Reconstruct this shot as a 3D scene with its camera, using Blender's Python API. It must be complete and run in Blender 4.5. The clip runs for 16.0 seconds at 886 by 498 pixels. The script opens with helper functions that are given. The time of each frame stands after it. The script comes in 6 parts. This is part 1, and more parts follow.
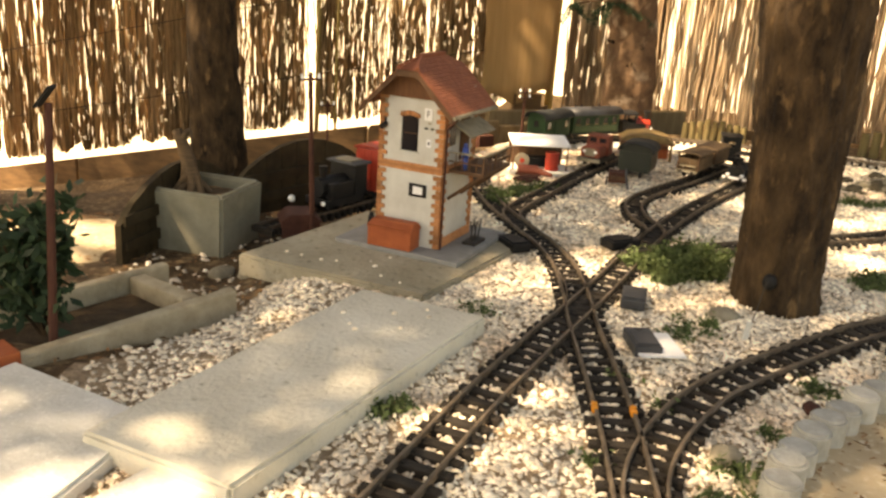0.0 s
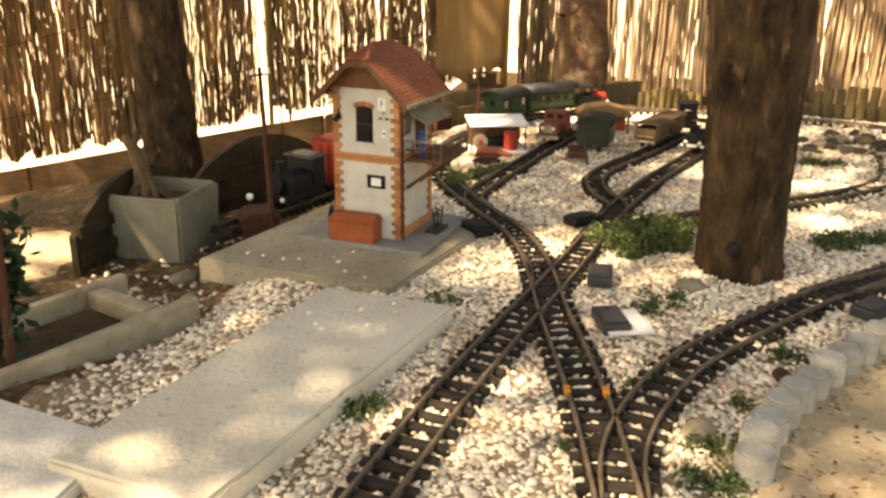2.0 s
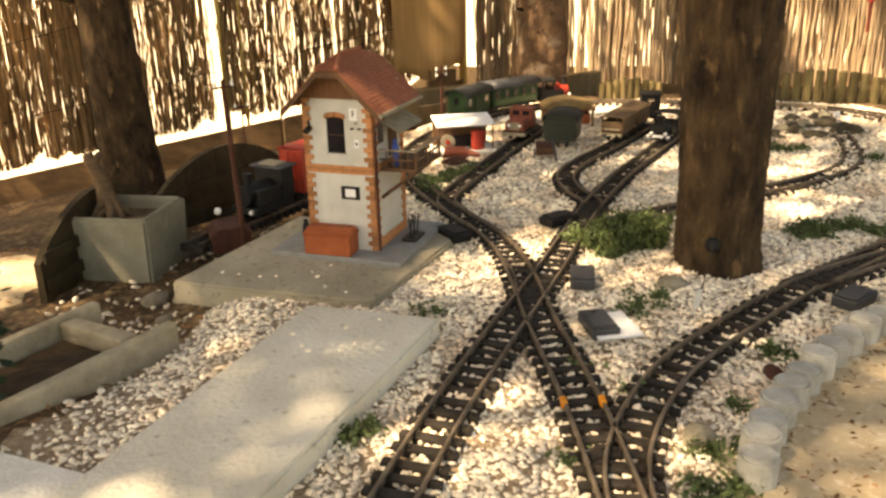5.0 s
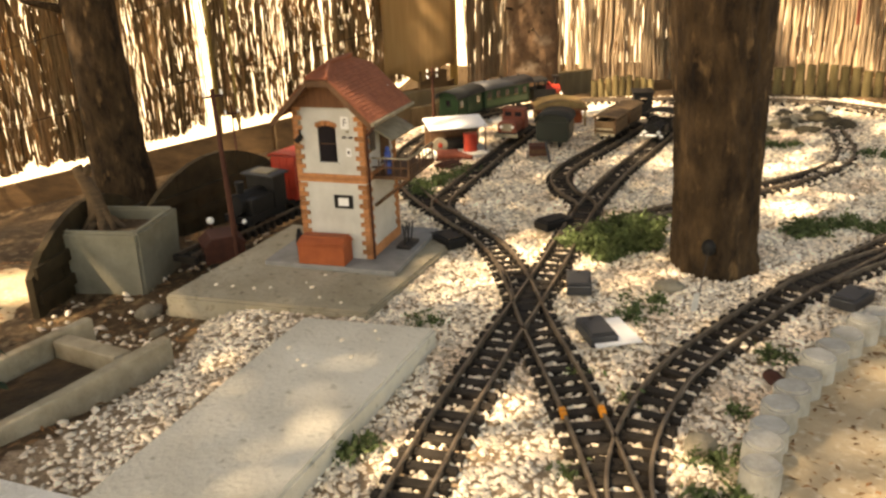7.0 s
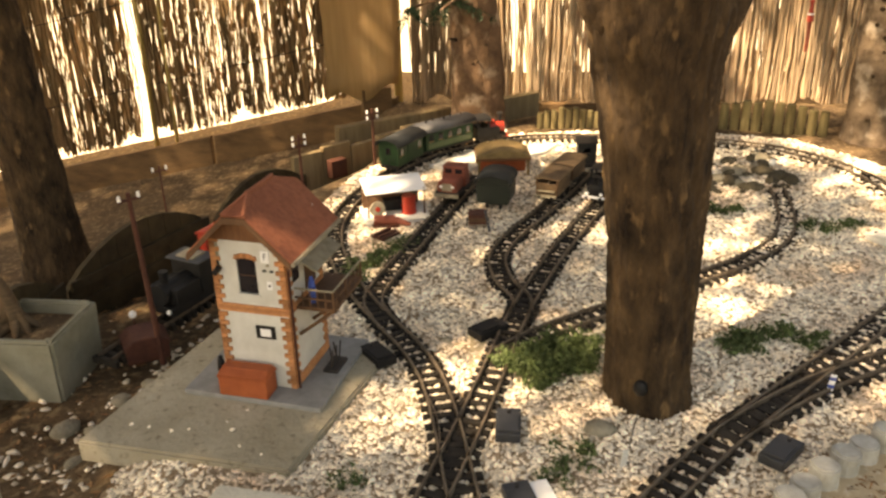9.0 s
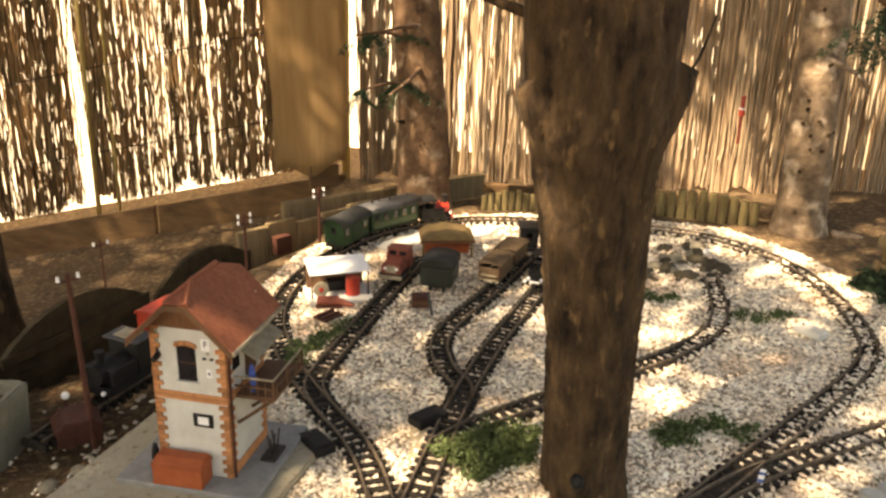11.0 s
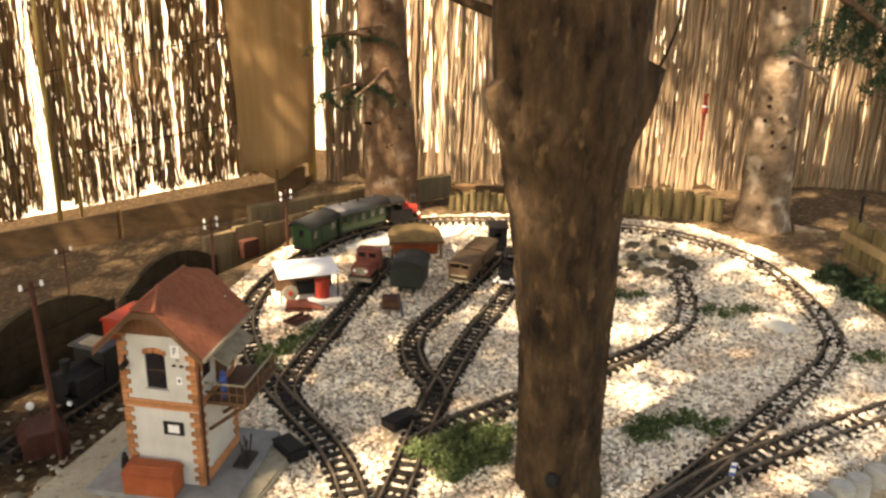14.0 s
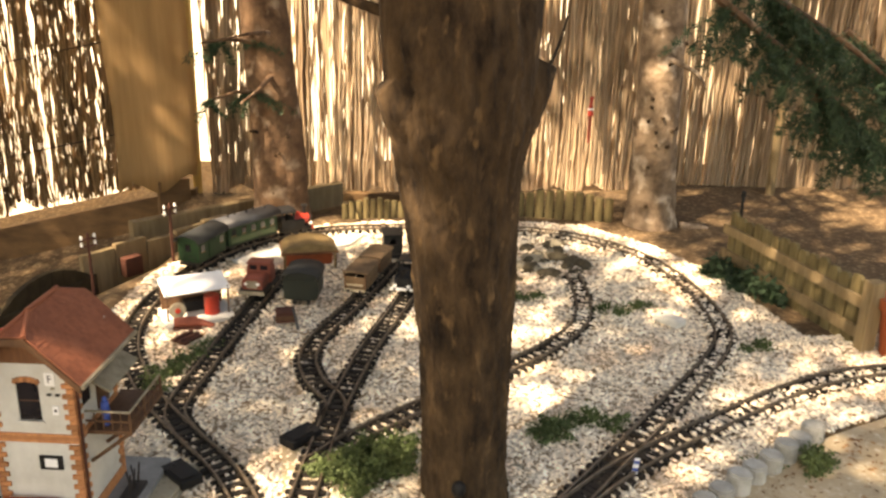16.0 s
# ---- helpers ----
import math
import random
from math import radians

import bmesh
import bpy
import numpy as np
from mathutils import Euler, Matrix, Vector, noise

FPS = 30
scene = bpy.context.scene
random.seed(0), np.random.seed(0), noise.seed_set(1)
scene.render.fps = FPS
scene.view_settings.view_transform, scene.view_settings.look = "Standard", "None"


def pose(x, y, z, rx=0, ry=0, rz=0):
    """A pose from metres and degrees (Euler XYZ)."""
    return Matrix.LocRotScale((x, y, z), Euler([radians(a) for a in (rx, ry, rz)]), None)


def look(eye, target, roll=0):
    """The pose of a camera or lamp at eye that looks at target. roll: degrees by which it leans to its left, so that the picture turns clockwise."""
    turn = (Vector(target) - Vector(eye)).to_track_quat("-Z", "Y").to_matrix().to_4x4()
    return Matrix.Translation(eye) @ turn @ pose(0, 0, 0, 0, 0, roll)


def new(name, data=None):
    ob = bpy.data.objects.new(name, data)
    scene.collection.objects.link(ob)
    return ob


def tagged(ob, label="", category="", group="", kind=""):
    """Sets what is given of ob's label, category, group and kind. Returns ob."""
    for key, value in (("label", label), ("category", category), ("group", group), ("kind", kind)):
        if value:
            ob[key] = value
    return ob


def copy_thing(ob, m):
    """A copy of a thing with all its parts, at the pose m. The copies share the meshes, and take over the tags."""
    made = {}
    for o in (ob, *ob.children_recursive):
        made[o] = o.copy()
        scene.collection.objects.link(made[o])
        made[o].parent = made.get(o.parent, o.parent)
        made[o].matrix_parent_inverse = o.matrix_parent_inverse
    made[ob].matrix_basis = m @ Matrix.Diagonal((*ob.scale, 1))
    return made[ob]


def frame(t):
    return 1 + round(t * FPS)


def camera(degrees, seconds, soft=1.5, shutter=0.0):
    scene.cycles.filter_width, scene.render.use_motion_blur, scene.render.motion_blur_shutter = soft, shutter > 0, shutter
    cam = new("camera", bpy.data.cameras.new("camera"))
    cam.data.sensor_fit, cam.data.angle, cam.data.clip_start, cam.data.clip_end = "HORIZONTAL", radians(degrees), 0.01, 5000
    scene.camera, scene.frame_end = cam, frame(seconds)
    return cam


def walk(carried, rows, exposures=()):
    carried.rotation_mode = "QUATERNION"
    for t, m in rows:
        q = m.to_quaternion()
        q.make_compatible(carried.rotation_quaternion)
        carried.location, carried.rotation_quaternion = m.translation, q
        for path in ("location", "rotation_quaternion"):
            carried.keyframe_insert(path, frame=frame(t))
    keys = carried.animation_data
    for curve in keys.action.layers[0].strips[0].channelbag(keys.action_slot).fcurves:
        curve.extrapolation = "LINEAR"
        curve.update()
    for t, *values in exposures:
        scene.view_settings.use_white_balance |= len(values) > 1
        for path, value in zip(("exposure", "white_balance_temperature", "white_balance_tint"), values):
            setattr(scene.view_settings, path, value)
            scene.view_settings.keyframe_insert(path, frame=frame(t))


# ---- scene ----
cam = camera(55.0, 16.0, soft=2.6)
ROWS = [
    (0, 0.0212, -0.1820, 0.5937, 71.79, -3.69, 1.43),
    (0.5, 0.0296, -0.1716, 0.5943, 71.74, -2.89, 0.61),
    (1, 0.0288, -0.1706, 0.6015, 71.60, -2.17, -0.00),
    (1.5, 0.0247, -0.1722, 0.6083, 71.06, -1.42, -0.25),
    (2, 0.0297, -0.1605, 0.6059, 70.60, -0.57, -1.92),
    (2.5, 0.0320, -0.1551, 0.6076, 70.18, -0.67, -2.50),
    (3, 0.0347, -0.1507, 0.6087, 70.27, -0.30, -2.81),
    (3.5, 0.0227, -0.1520, 0.6173, 70.22, 0.53, -3.49),
    (6, -0.0167, -0.1118, 0.6402, 69.82, 1.30, -5.96),
    (6.5, -0.0195, -0.1139, 0.6457, 69.76, 1.36, -6.04),
    (7, -0.0068, -0.1067, 0.6494, 69.73, 2.23, -6.20),
    (7.5, 0.0028, -0.0721, 0.6981, 67.72, 5.24, -6.92),
    (8, 0.0228, -0.0022, 0.8338, 62.69, 5.20, -7.75),
    (8.5, 0.0609, 0.0447, 0.9364, 64.81, 0.76, -7.56),
    (9, 0.0888, 0.0833, 0.9693, 66.01, 1.27, -8.88),
    (9.5, 0.1008, 0.0899, 1.0150, 68.09, 0.16, -10.02),
    (12, 0.0839, 0.0686, 1.0284, 70.59, -0.73, -13.01),
    (12.5, 0.0836, 0.0702, 1.0310, 70.48, -0.05, -13.34),
    (13, 0.0991, 0.0732, 1.0252, 70.64, -0.29, -13.37),
    (13.5, 0.0905, 0.0762, 1.0262, 70.55, -0.94, -13.94),
    (14, 0.0824, 0.0828, 1.0240, 70.59, -1.20, -14.31),
    (14.5, 0.0836, 0.0868, 1.0241, 70.81, -0.83, -15.07),
    (15, 0.0900, 0.0975, 1.0143, 71.14, -0.12, -17.35),
    (15.5, 0.0869, 0.1142, 1.0157, 71.18, -0.65, -19.96),
    (16, 0.0921, 0.1240, 1.0032, 71.36, -1.43, -21.75),
]
EXPOSURES = [(0.0, 2.06, 15000, 17), (9.5, 2.0, 14500, 17), (12.0, 2.02, 12200, 17), (16.0, 2.12, 12200, 17)]
walk(cam, [(t, pose(x, y, z, rx, ry, rz)) for t, x, y, z, rx, ry, rz in ROWS], EXPOSURES)

# ---- light ----
world = bpy.data.worlds.new("sky")
scene.world = world
world.use_nodes = True
wn = world.node_tree.nodes
sky = wn.new("ShaderNodeTexSky")
sky.sky_type = 'NISHITA'
sky.sun_disc = False
SUN_EL, SUN_AZ = 50.0, 248.0  # degrees; azimuth clockwise from +y
sky.sun_elevation, sky.sun_rotation = radians(SUN_EL), radians(SUN_AZ)
wn["Background"].inputs[1].default_value = 0.105
world.node_tree.links.new(sky.outputs[0], wn["Background"].inputs[0])
sun_dir = Vector((math.sin(radians(SUN_AZ)) * math.cos(radians(SUN_EL)), math.cos(radians(SUN_AZ)) * math.cos(radians(SUN_EL)), math.sin(radians(SUN_EL))))
sun = new("sun", bpy.data.lights.new("sun", 'SUN'))
sun.data.energy, sun.data.angle, sun.data.color = 5.0, radians(0.9), (0.97, 0.98, 1.0)
sun.matrix_world = look(sun_dir * 20, (0, 0, 0))

# ---- materials ----
def mat(name, col, col2=None, rough=0.8, scale=30.0, detail=6.0, bump=0.0, metal=0.0, spread=0.0, fine=None, bump_scale=None, stretch=None, trans=0.0):
    m = bpy.data.materials.new(name)
    m.use_nodes = True
    nt = m.node_tree
    n, l = nt.nodes, nt.links
    b = n["Principled BSDF"]
    b.inputs["Roughness"].default_value = rough
    b.inputs["Specular IOR Level"].default_value = 0.5 if rough < 0.6 else 0.25
    b.inputs["Metallic"].default_value = metal
    tc = n.new("ShaderNodeTexCoord")
    vec = tc.outputs["Object"]
    if stretch:
        mp = n.new("ShaderNodeMapping")
        mp.inputs["Scale"].default_value = stretch
        l.new(vec, mp.inputs[0])
        vec = mp.outputs[0]
    nz = n.new("ShaderNodeTexNoise")
    nz.inputs["Scale"].default_value, nz.inputs["Detail"].default_value, nz.inputs["Roughness"].default_value = scale, detail, 0.65
    l.new(vec, nz.inputs["Vector"])
    ramp = n.new("ShaderNodeValToRGB")
    ramp.color_ramp.elements[0].position, ramp.color_ramp.elements[1].position = 0.32, 0.68
    c2 = col2 or tuple(c * 0.7 for c in col)
    ramp.color_ramp.elements[0].color, ramp.color_ramp.elements[1].color = (*c2, 1), (*col, 1)
    l.new(nz.outputs[0], ramp.inputs[0])
    out = ramp.outputs[0]
    if fine:
        n2 = n.new("ShaderNodeTexNoise")
        n2.inputs["Scale"].default_value, n2.inputs["Detail"].default_value = fine[0], 3
        l.new(vec, n2.inputs["Vector"])
        r2 = n.new("ShaderNodeValToRGB")
        r2.color_ramp.elements[0].position, r2.color_ramp.elements[1].position = fine[2], fine[3]
        mx = n.new("ShaderNodeMix")
        mx.data_type = 'RGBA'
        l.new(n2.outputs[0], r2.inputs[0])
        l.new(r2.outputs[0], mx.inputs[0])
        l.new(out, mx.inputs[6])
        mx.inputs[7].default_value = (*fine[1], 1)
        out = mx.outputs[2]
    if spread:
        geo, info = n.new("ShaderNodeNewGeometry"), n.new("ShaderNodeObjectInfo")
        add = n.new("ShaderNodeMath")
        add.operation = 'ADD'
        l.new(geo.outputs["Random Per Island"], add.inputs[0])
        l.new(info.outputs["Random"], add.inputs[1])
        fr = n.new("ShaderNodeMath")
        fr.operation = 'FRACT'
        l.new(add.outputs[0], fr.inputs[0])
        mr = n.new("ShaderNodeMapRange")
        mr.inputs[3].default_value, mr.inputs[4].default_value = 1 - spread, 1 + spread
        l.new(fr.outputs[0], mr.inputs[0])
        hs = n.new("ShaderNodeHueSaturation")
        l.new(mr.outputs[0], hs.inputs["Value"])
        l.new(out, hs.inputs["Color"])
        out = hs.outputs[0]
    l.new(out, b.inputs["Base Color"])
    if bump:
        bp = n.new("ShaderNodeBump")
        bp.inputs["Strength"].default_value, bp.inputs["Distance"].default_value = bump, 0.01
        n3 = n.new("ShaderNodeTexNoise")
        n3.inputs["Scale"].default_value, n3.inputs["Detail"].default_value = bump_scale or scale * 4, 5
        l.new(vec, n3.inputs["Vector"])
        l.new(n3.outputs[0], bp.inputs["Height"])
        l.new(bp.outputs[0], b.inputs["Normal"])
    if trans:
        tr = n.new("ShaderNodeBsdfTranslucent")
        l.new(out, tr.inputs[0])
        ms = n.new("ShaderNodeMixShader")
        ms.inputs[0].default_value = trans
        l.new(b.outputs[0], ms.inputs[1])
        l.new(tr.outputs[0], ms.inputs[2])
        l.new(ms.outputs[0], n["Material Output"].inputs[0])
    return m

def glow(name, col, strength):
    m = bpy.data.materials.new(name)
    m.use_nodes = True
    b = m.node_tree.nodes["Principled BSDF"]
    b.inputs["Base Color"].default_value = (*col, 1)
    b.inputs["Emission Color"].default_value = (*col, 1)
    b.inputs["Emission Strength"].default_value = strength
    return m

M_SOIL = mat("soil", (0.13, 0.08, 0.042), (0.06, 0.036, 0.02), 0.95, 9, bump=0.6, bump_scale=60, fine=(45, (0.27, 0.19, 0.11), 0.5, 0.75))
M_DARKSOIL = mat("dark_soil", (0.085, 0.055, 0.03), (0.035, 0.022, 0.012), 0.95, 20, bump=0.6, bump_scale=90)
M_SAND = mat("sand", (0.50, 0.40, 0.27), (0.36, 0.27, 0.17), 0.95, 7, bump=0.35, bump_scale=90, fine=(70, (0.62, 0.54, 0.42), 0.55, 0.8))
M_GRAVELBED = mat("gravel_bed", (0.42, 0.31, 0.21), (0.19, 0.13, 0.085), 0.95, 60, bump=0.8, bump_scale=110)
M_GRAVEL = mat("gravel", (0.90, 0.82, 0.68), (0.80, 0.67, 0.51), 0.75, 14, spread=0.42, fine=(5, (0.62, 0.45, 0.32), 0.50, 0.74))
M_CONC = mat("concrete", (0.40, 0.355, 0.27), (0.28, 0.24, 0.17), 0.9, 6, bump=0.45, bump_scale=70, fine=(55, (0.20, 0.17, 0.12), 0.58, 0.72))
M_CONC2 = mat("pale_concrete", (0.64, 0.63, 0.59), (0.50, 0.49, 0.44), 0.9, 10, bump=0.25, bump_scale=140, fine=(120, (0.70, 0.69, 0.64), 0.55, 0.75))
M_CONC3 = mat("worn_concrete", (0.70, 0.665, 0.57), (0.53, 0.49, 0.40), 0.9, 6, bump=0.35, bump_scale=110, fine=(48, (0.38, 0.35, 0.27), 0.60, 0.76))
M_CURB = mat("curb_concrete", (0.46, 0.455, 0.42), (0.29, 0.285, 0.25), 0.9, 25, bump=0.3, bump_scale=160, spread=0.12)
M_PALING = mat("old_logs", (0.20, 0.155, 0.075), (0.10, 0.075, 0.035), 0.85, 18, bump=0.3, stretch=(3, 3, 0.5), spread=0.25)
M_PLANTER = mat("planter_concrete", (0.29, 0.275, 0.21), (0.19, 0.175, 0.125), 0.9, 12, bump=0.2, bump_scale=150)
M_BLOCK = mat("block", (0.50, 0.42, 0.30), (0.30, 0.24, 0.16), 0.95, 16, bump=0.4, bump_scale=120)
M_BARK = mat("bark", (0.082, 0.050, 0.026), (0.010, 0.006, 0.004), 1.0, 19, bump=1.0, bump_scale=50, stretch=(1.3, 1.3, 0.6), fine=(30, (0.15, 0.09, 0.045), 0.6, 0.75))
M_BARK3 = mat("pale_bark", (0.25, 0.18, 0.125), (0.09, 0.06, 0.04), 0.95, 18, bump=0.9, bump_scale=50, fine=(14, (0.46, 0.37, 0.29), 0.55, 0.7))
M_BARK2 = mat("spruce_bark", (0.17, 0.10, 0.06), (0.06, 0.033, 0.02), 0.95, 14, bump=0.9, bump_scale=40, fine=(12, (0.34, 0.25, 0.18), 0.56, 0.72))
M_REED = mat("reed", (0.52, 0.37, 0.22), (0.26, 0.165, 0.09), 0.7, 7, spread=0.6, trans=0.62, stretch=(1, 1, 0.35))
M_REED2 = mat("pale_reed", (0.63, 0.475, 0.33), (0.32, 0.215, 0.135), 0.75, 4, spread=0.4, trans=0.3, stretch=(1, 1, 0.35))
M_CANE = mat("bamboo", (0.62, 0.47, 0.20), (0.40, 0.28, 0.11), 0.6, 10, stretch=(2, 2, 0.5), trans=0.3)
M_MAT = mat("reed_mat", (0.50, 0.315, 0.155), (0.36, 0.215, 0.10), 0.8, 6, bump=0.5, bump_scale=120, stretch=(3, 3, 0.2), trans=0.3)
M_PLANK = mat("plank", (0.18, 0.102, 0.048), (0.085, 0.047, 0.023), 0.85, 8, bump=0.3, stretch=(0.4, 3, 3))
M_EDGE = mat("edging", (0.06, 0.042, 0.02), (0.024, 0.016, 0.008), 0.8, 10, bump=0.3)
M_PICKET = mat("picket", (0.27, 0.195, 0.11), (0.16, 0.11, 0.058), 0.8, 14, bump=0.3, stretch=(3, 3, 0.4), spread=0.15)
M_RAIL = mat("rail", (0.20, 0.155, 0.115), (0.085, 0.060, 0.042), 0.5, 40, metal=0.45)
M_SLEEPER = mat("sleeper", (0.036, 0.029, 0.022), (0.014, 0.011, 0.009), 0.7, 60, bump=0.3, spread=0.3)
M_BLACK = mat("black_plastic", (0.014, 0.013, 0.013), (0.007, 0.007, 0.007), 0.6, 30)
M_GREYP = mat("grey_plastic", (0.036, 0.038, 0.043), (0.022, 0.024, 0.027), 0.5, 30)
M_WHITE = mat("white_card", (0.82, 0.82, 0.82), (0.74, 0.74, 0.73), 0.6, 20)
M_PLASTER = mat("plaster", (0.60, 0.60, 0.56), (0.47, 0.46, 0.42), 0.85, 18, bump=0.15, bump_scale=300)
M_BRICK = mat("brick", (0.50, 0.22, 0.10), (0.34, 0.13, 0.06), 0.85, 120, bump=0.3, spread=0.3)
M_ROOF = mat("roof_tile", (0.31, 0.105, 0.06), (0.24, 0.078, 0.045), 0.75, 22, spread=0.12)
M_GABLE = mat("brown_boards", (0.20, 0.085, 0.04), (0.12, 0.05, 0.025), 0.7, 40, stretch=(6, 1, 1))
M_TIMBER = mat("brown_timber", (0.13, 0.065, 0.035), (0.07, 0.035, 0.02), 0.7, 40)
M_GLASS = mat("dark_glass", (0.02, 0.017, 0.02), (0.012, 0.01, 0.012), 0.12, 10)
M_REDBOX = mat("red_brown", (0.40, 0.10, 0.04), (0.28, 0.065, 0.027), 0.6, 30)
M_RED = mat("red_paint", (0.40, 0.032, 0.018), (0.28, 0.022, 0.012), 0.45, 20)
M_FADERED = mat("faded_red", (0.27, 0.075, 0.05), (0.17, 0.045, 0.03), 0.6, 25)
M_RUST = mat("rust_brown", (0.10, 0.036, 0.024), (0.055, 0.02, 0.014), 0.7, 30)
M_GREEN = mat("coach_green", (0.006, 0.036, 0.012), (0.004, 0.023, 0.008), 0.6, 15)
M_PANEL = mat("panel_green", (0.02, 0.065, 0.012), (0.012, 0.042, 0.01), 0.4, 20)
M_DKGREEN = mat("dark_green", (0.011, 0.018, 0.012), (0.007, 0.011, 0.008), 0.5, 15)
M_ROOFGREY = mat("coach_roof", (0.032, 0.034, 0.034), (0.02, 0.022, 0.022), 0.8, 14)
M_WOODCAR = mat("weathered_boards", (0.15, 0.095, 0.055), (0.075, 0.047, 0.027), 0.8, 30, stretch=(1, 1, 5))
M_TAN = mat("tan_canvas", (0.25, 0.165, 0.075), (0.13, 0.085, 0.04), 0.8, 20)
M_BLUE = mat("blue_paint", (0.03, 0.09, 0.36), (0.02, 0.06, 0.25), 0.5, 30)
M_ORANGE = mat("orange_plastic", (0.75, 0.27, 0.03), (0.6, 0.2, 0.02), 0.5, 30)
M_LEAF = mat("leaf", (0.13, 0.18, 0.075), (0.07, 0.10, 0.04), 0.6, 30, spread=0.4, trans=0.35)
M_SHADELEAF = mat("shade_leaf", (0.09, 0.085, 0.04), (0.05, 0.05, 0.022), 0.7, 30, spread=0.3)
M_NEEDLE = mat("needle", (0.042, 0.078, 0.040), (0.020, 0.042, 0.022), 0.6, 30, spread=0.4, trans=0.2)
M_IRON = mat("iron", (0.035, 0.03, 0.028), (0.02, 0.017, 0.016), 0.55, 40, metal=0.3)
M_LAMP = mat("white_globe", (0.85, 0.85, 0.82), (0.8, 0.8, 0.77), 0.25, 10)
M_STONE = mat("stone", (0.33, 0.29, 0.22), (0.20, 0.17, 0.12), 0.9, 30, bump=0.4)
M_PLATE = mat("grey_plate", (0.27, 0.27, 0.265), (0.19, 0.19, 0.185), 0.8, 30, bump=0.1)
M_DARKROCK = mat("mossy_rock", (0.11, 0.09, 0.06), (0.05, 0.04, 0.025), 0.95, 40, bump=0.5, spread=0.3)
# self-lit colours for the backdrop sheets; the second is dimmer and tan
M_GLOWWALL = glow("glowing_distance", (1.0, 0.93, 0.80), 0.80)
M_GLOWYARD = glow("dim_glowing_distance", (1.0, 0.84, 0.64), 0.36)

# ---- geometry helpers ----
def ob_from(name, bm, material, smooth=False):
    me = bpy.data.meshes.new(name)
    bm.normal_update()
    bm.to_mesh(me)
    bm.free()
    me.materials.append(material)
    if smooth:
        me.polygons.foreach_set("use_smooth", [True] * len(me.polygons))
    return new(name, me)

def part(name, bm, material, parent, label="", smooth=False):
    ob = ob_from(name, bm, material, smooth)
    ob.parent = parent
    return tagged(ob, label)

def thing(name, m, label, category, group="", kind=""):
    ob = new(name)
    ob.empty_display_size = 0.02
    ob.matrix_world = m
    return tagged(ob, label, category, group, kind)

def box(x0, y0, z0, x1, y1, z1, bevel=0.0, bm=None, m=None):
    bm = bm or bmesh.new()
    tmp = bmesh.new()
    bmesh.ops.create_cube(tmp, size=1)
    for v in tmp.verts:
        v.co = Vector(((x0 + x1) / 2 + v.co.x * (x1 - x0), (y0 + y1) / 2 + v.co.y * (y1 - y0), (z0 + z1) / 2 + v.co.z * (z1 - z0)))
    if bevel:
        bmesh.ops.bevel(tmp, geom=tmp.edges[:], offset=bevel, segments=2, affect='EDGES', profile=0.6)
    if m:
        tmp.transform(m)
    return merge(bm, tmp)

def merge(bm, tmp):
    me = bpy.data.meshes.new("tmp")
    tmp.to_mesh(me)
    tmp.free()
    bm.from_mesh(me)
    bpy.data.meshes.remove(me)
    return bm

def cyl(p, q, r, r2=None, seg=12, bm=None):
    bm = bm or bmesh.new()
    p, q = Vector(p), Vector(q)
    d = q - p
    tmp = bmesh.new()
    bmesh.ops.create_cone(tmp, cap_ends=True, segments=seg, radius1=r, radius2=r if r2 is None else r2, depth=d.length)
    tmp.transform(Matrix.Translation((p + q) / 2) @ d.to_track_quat('Z', 'Y').to_matrix().to_4x4())
    return merge(bm, tmp)

def ball(c, r, bm=None, seg=12, sz=1.0):
    bm = bm or bmesh.new()
    tmp = bmesh.new()
    bmesh.ops.create_uvsphere(tmp, u_segments=seg, v_segments=max(6, seg // 2 + 2), radius=r)
    tmp.transform(Matrix.Translation(c) @ Matrix.Diagonal((1, 1, sz, 1)))
    return merge(bm, tmp)

def prism(profile, y0, y1, bm=None, bevel=0.0):
    """A profile in x, z drawn out along y."""
    bm = bm or bmesh.new()
    tmp = bmesh.new()
    a = [tmp.verts.new((x, y0, z)) for x, z in profile]
    b = [tmp.verts.new((x, y1, z)) for x, z in profile]
    tmp.faces.new(a)
    tmp.faces.new(b[::-1])
    for i in range(len(a)):
        j = (i + 1) % len(a)
        tmp.faces.new((a[j], a[i], b[i], b[j]))
    bmesh.ops.recalc_face_normals(tmp, faces=tmp.faces)
    if bevel:
        bmesh.ops.bevel(tmp, geom=tmp.edges[:], offset=bevel, segments=2, affect='EDGES')
    return merge(bm, tmp)

def slab_poly(pts, z0, z1, bevel=0.004):
    bm = bmesh.new()
    a = [bm.verts.new((x, y, z0)) for x, y in pts]
    b = [bm.verts.new((x, y, z1)) for x, y in pts]
    bm.faces.new(a[::-1])
    bm.faces.new(b)
    for i in range(len(a)):
        j = (i + 1) % len(a)
        bm.faces.new((a[i], a[j], b[j], b[i]))
    bmesh.ops.recalc_face_normals(bm, faces=bm.faces)
    bmesh.ops.bevel(bm, geom=bm.edges[:], offset=bevel, segments=2, affect='EDGES')
    return bm

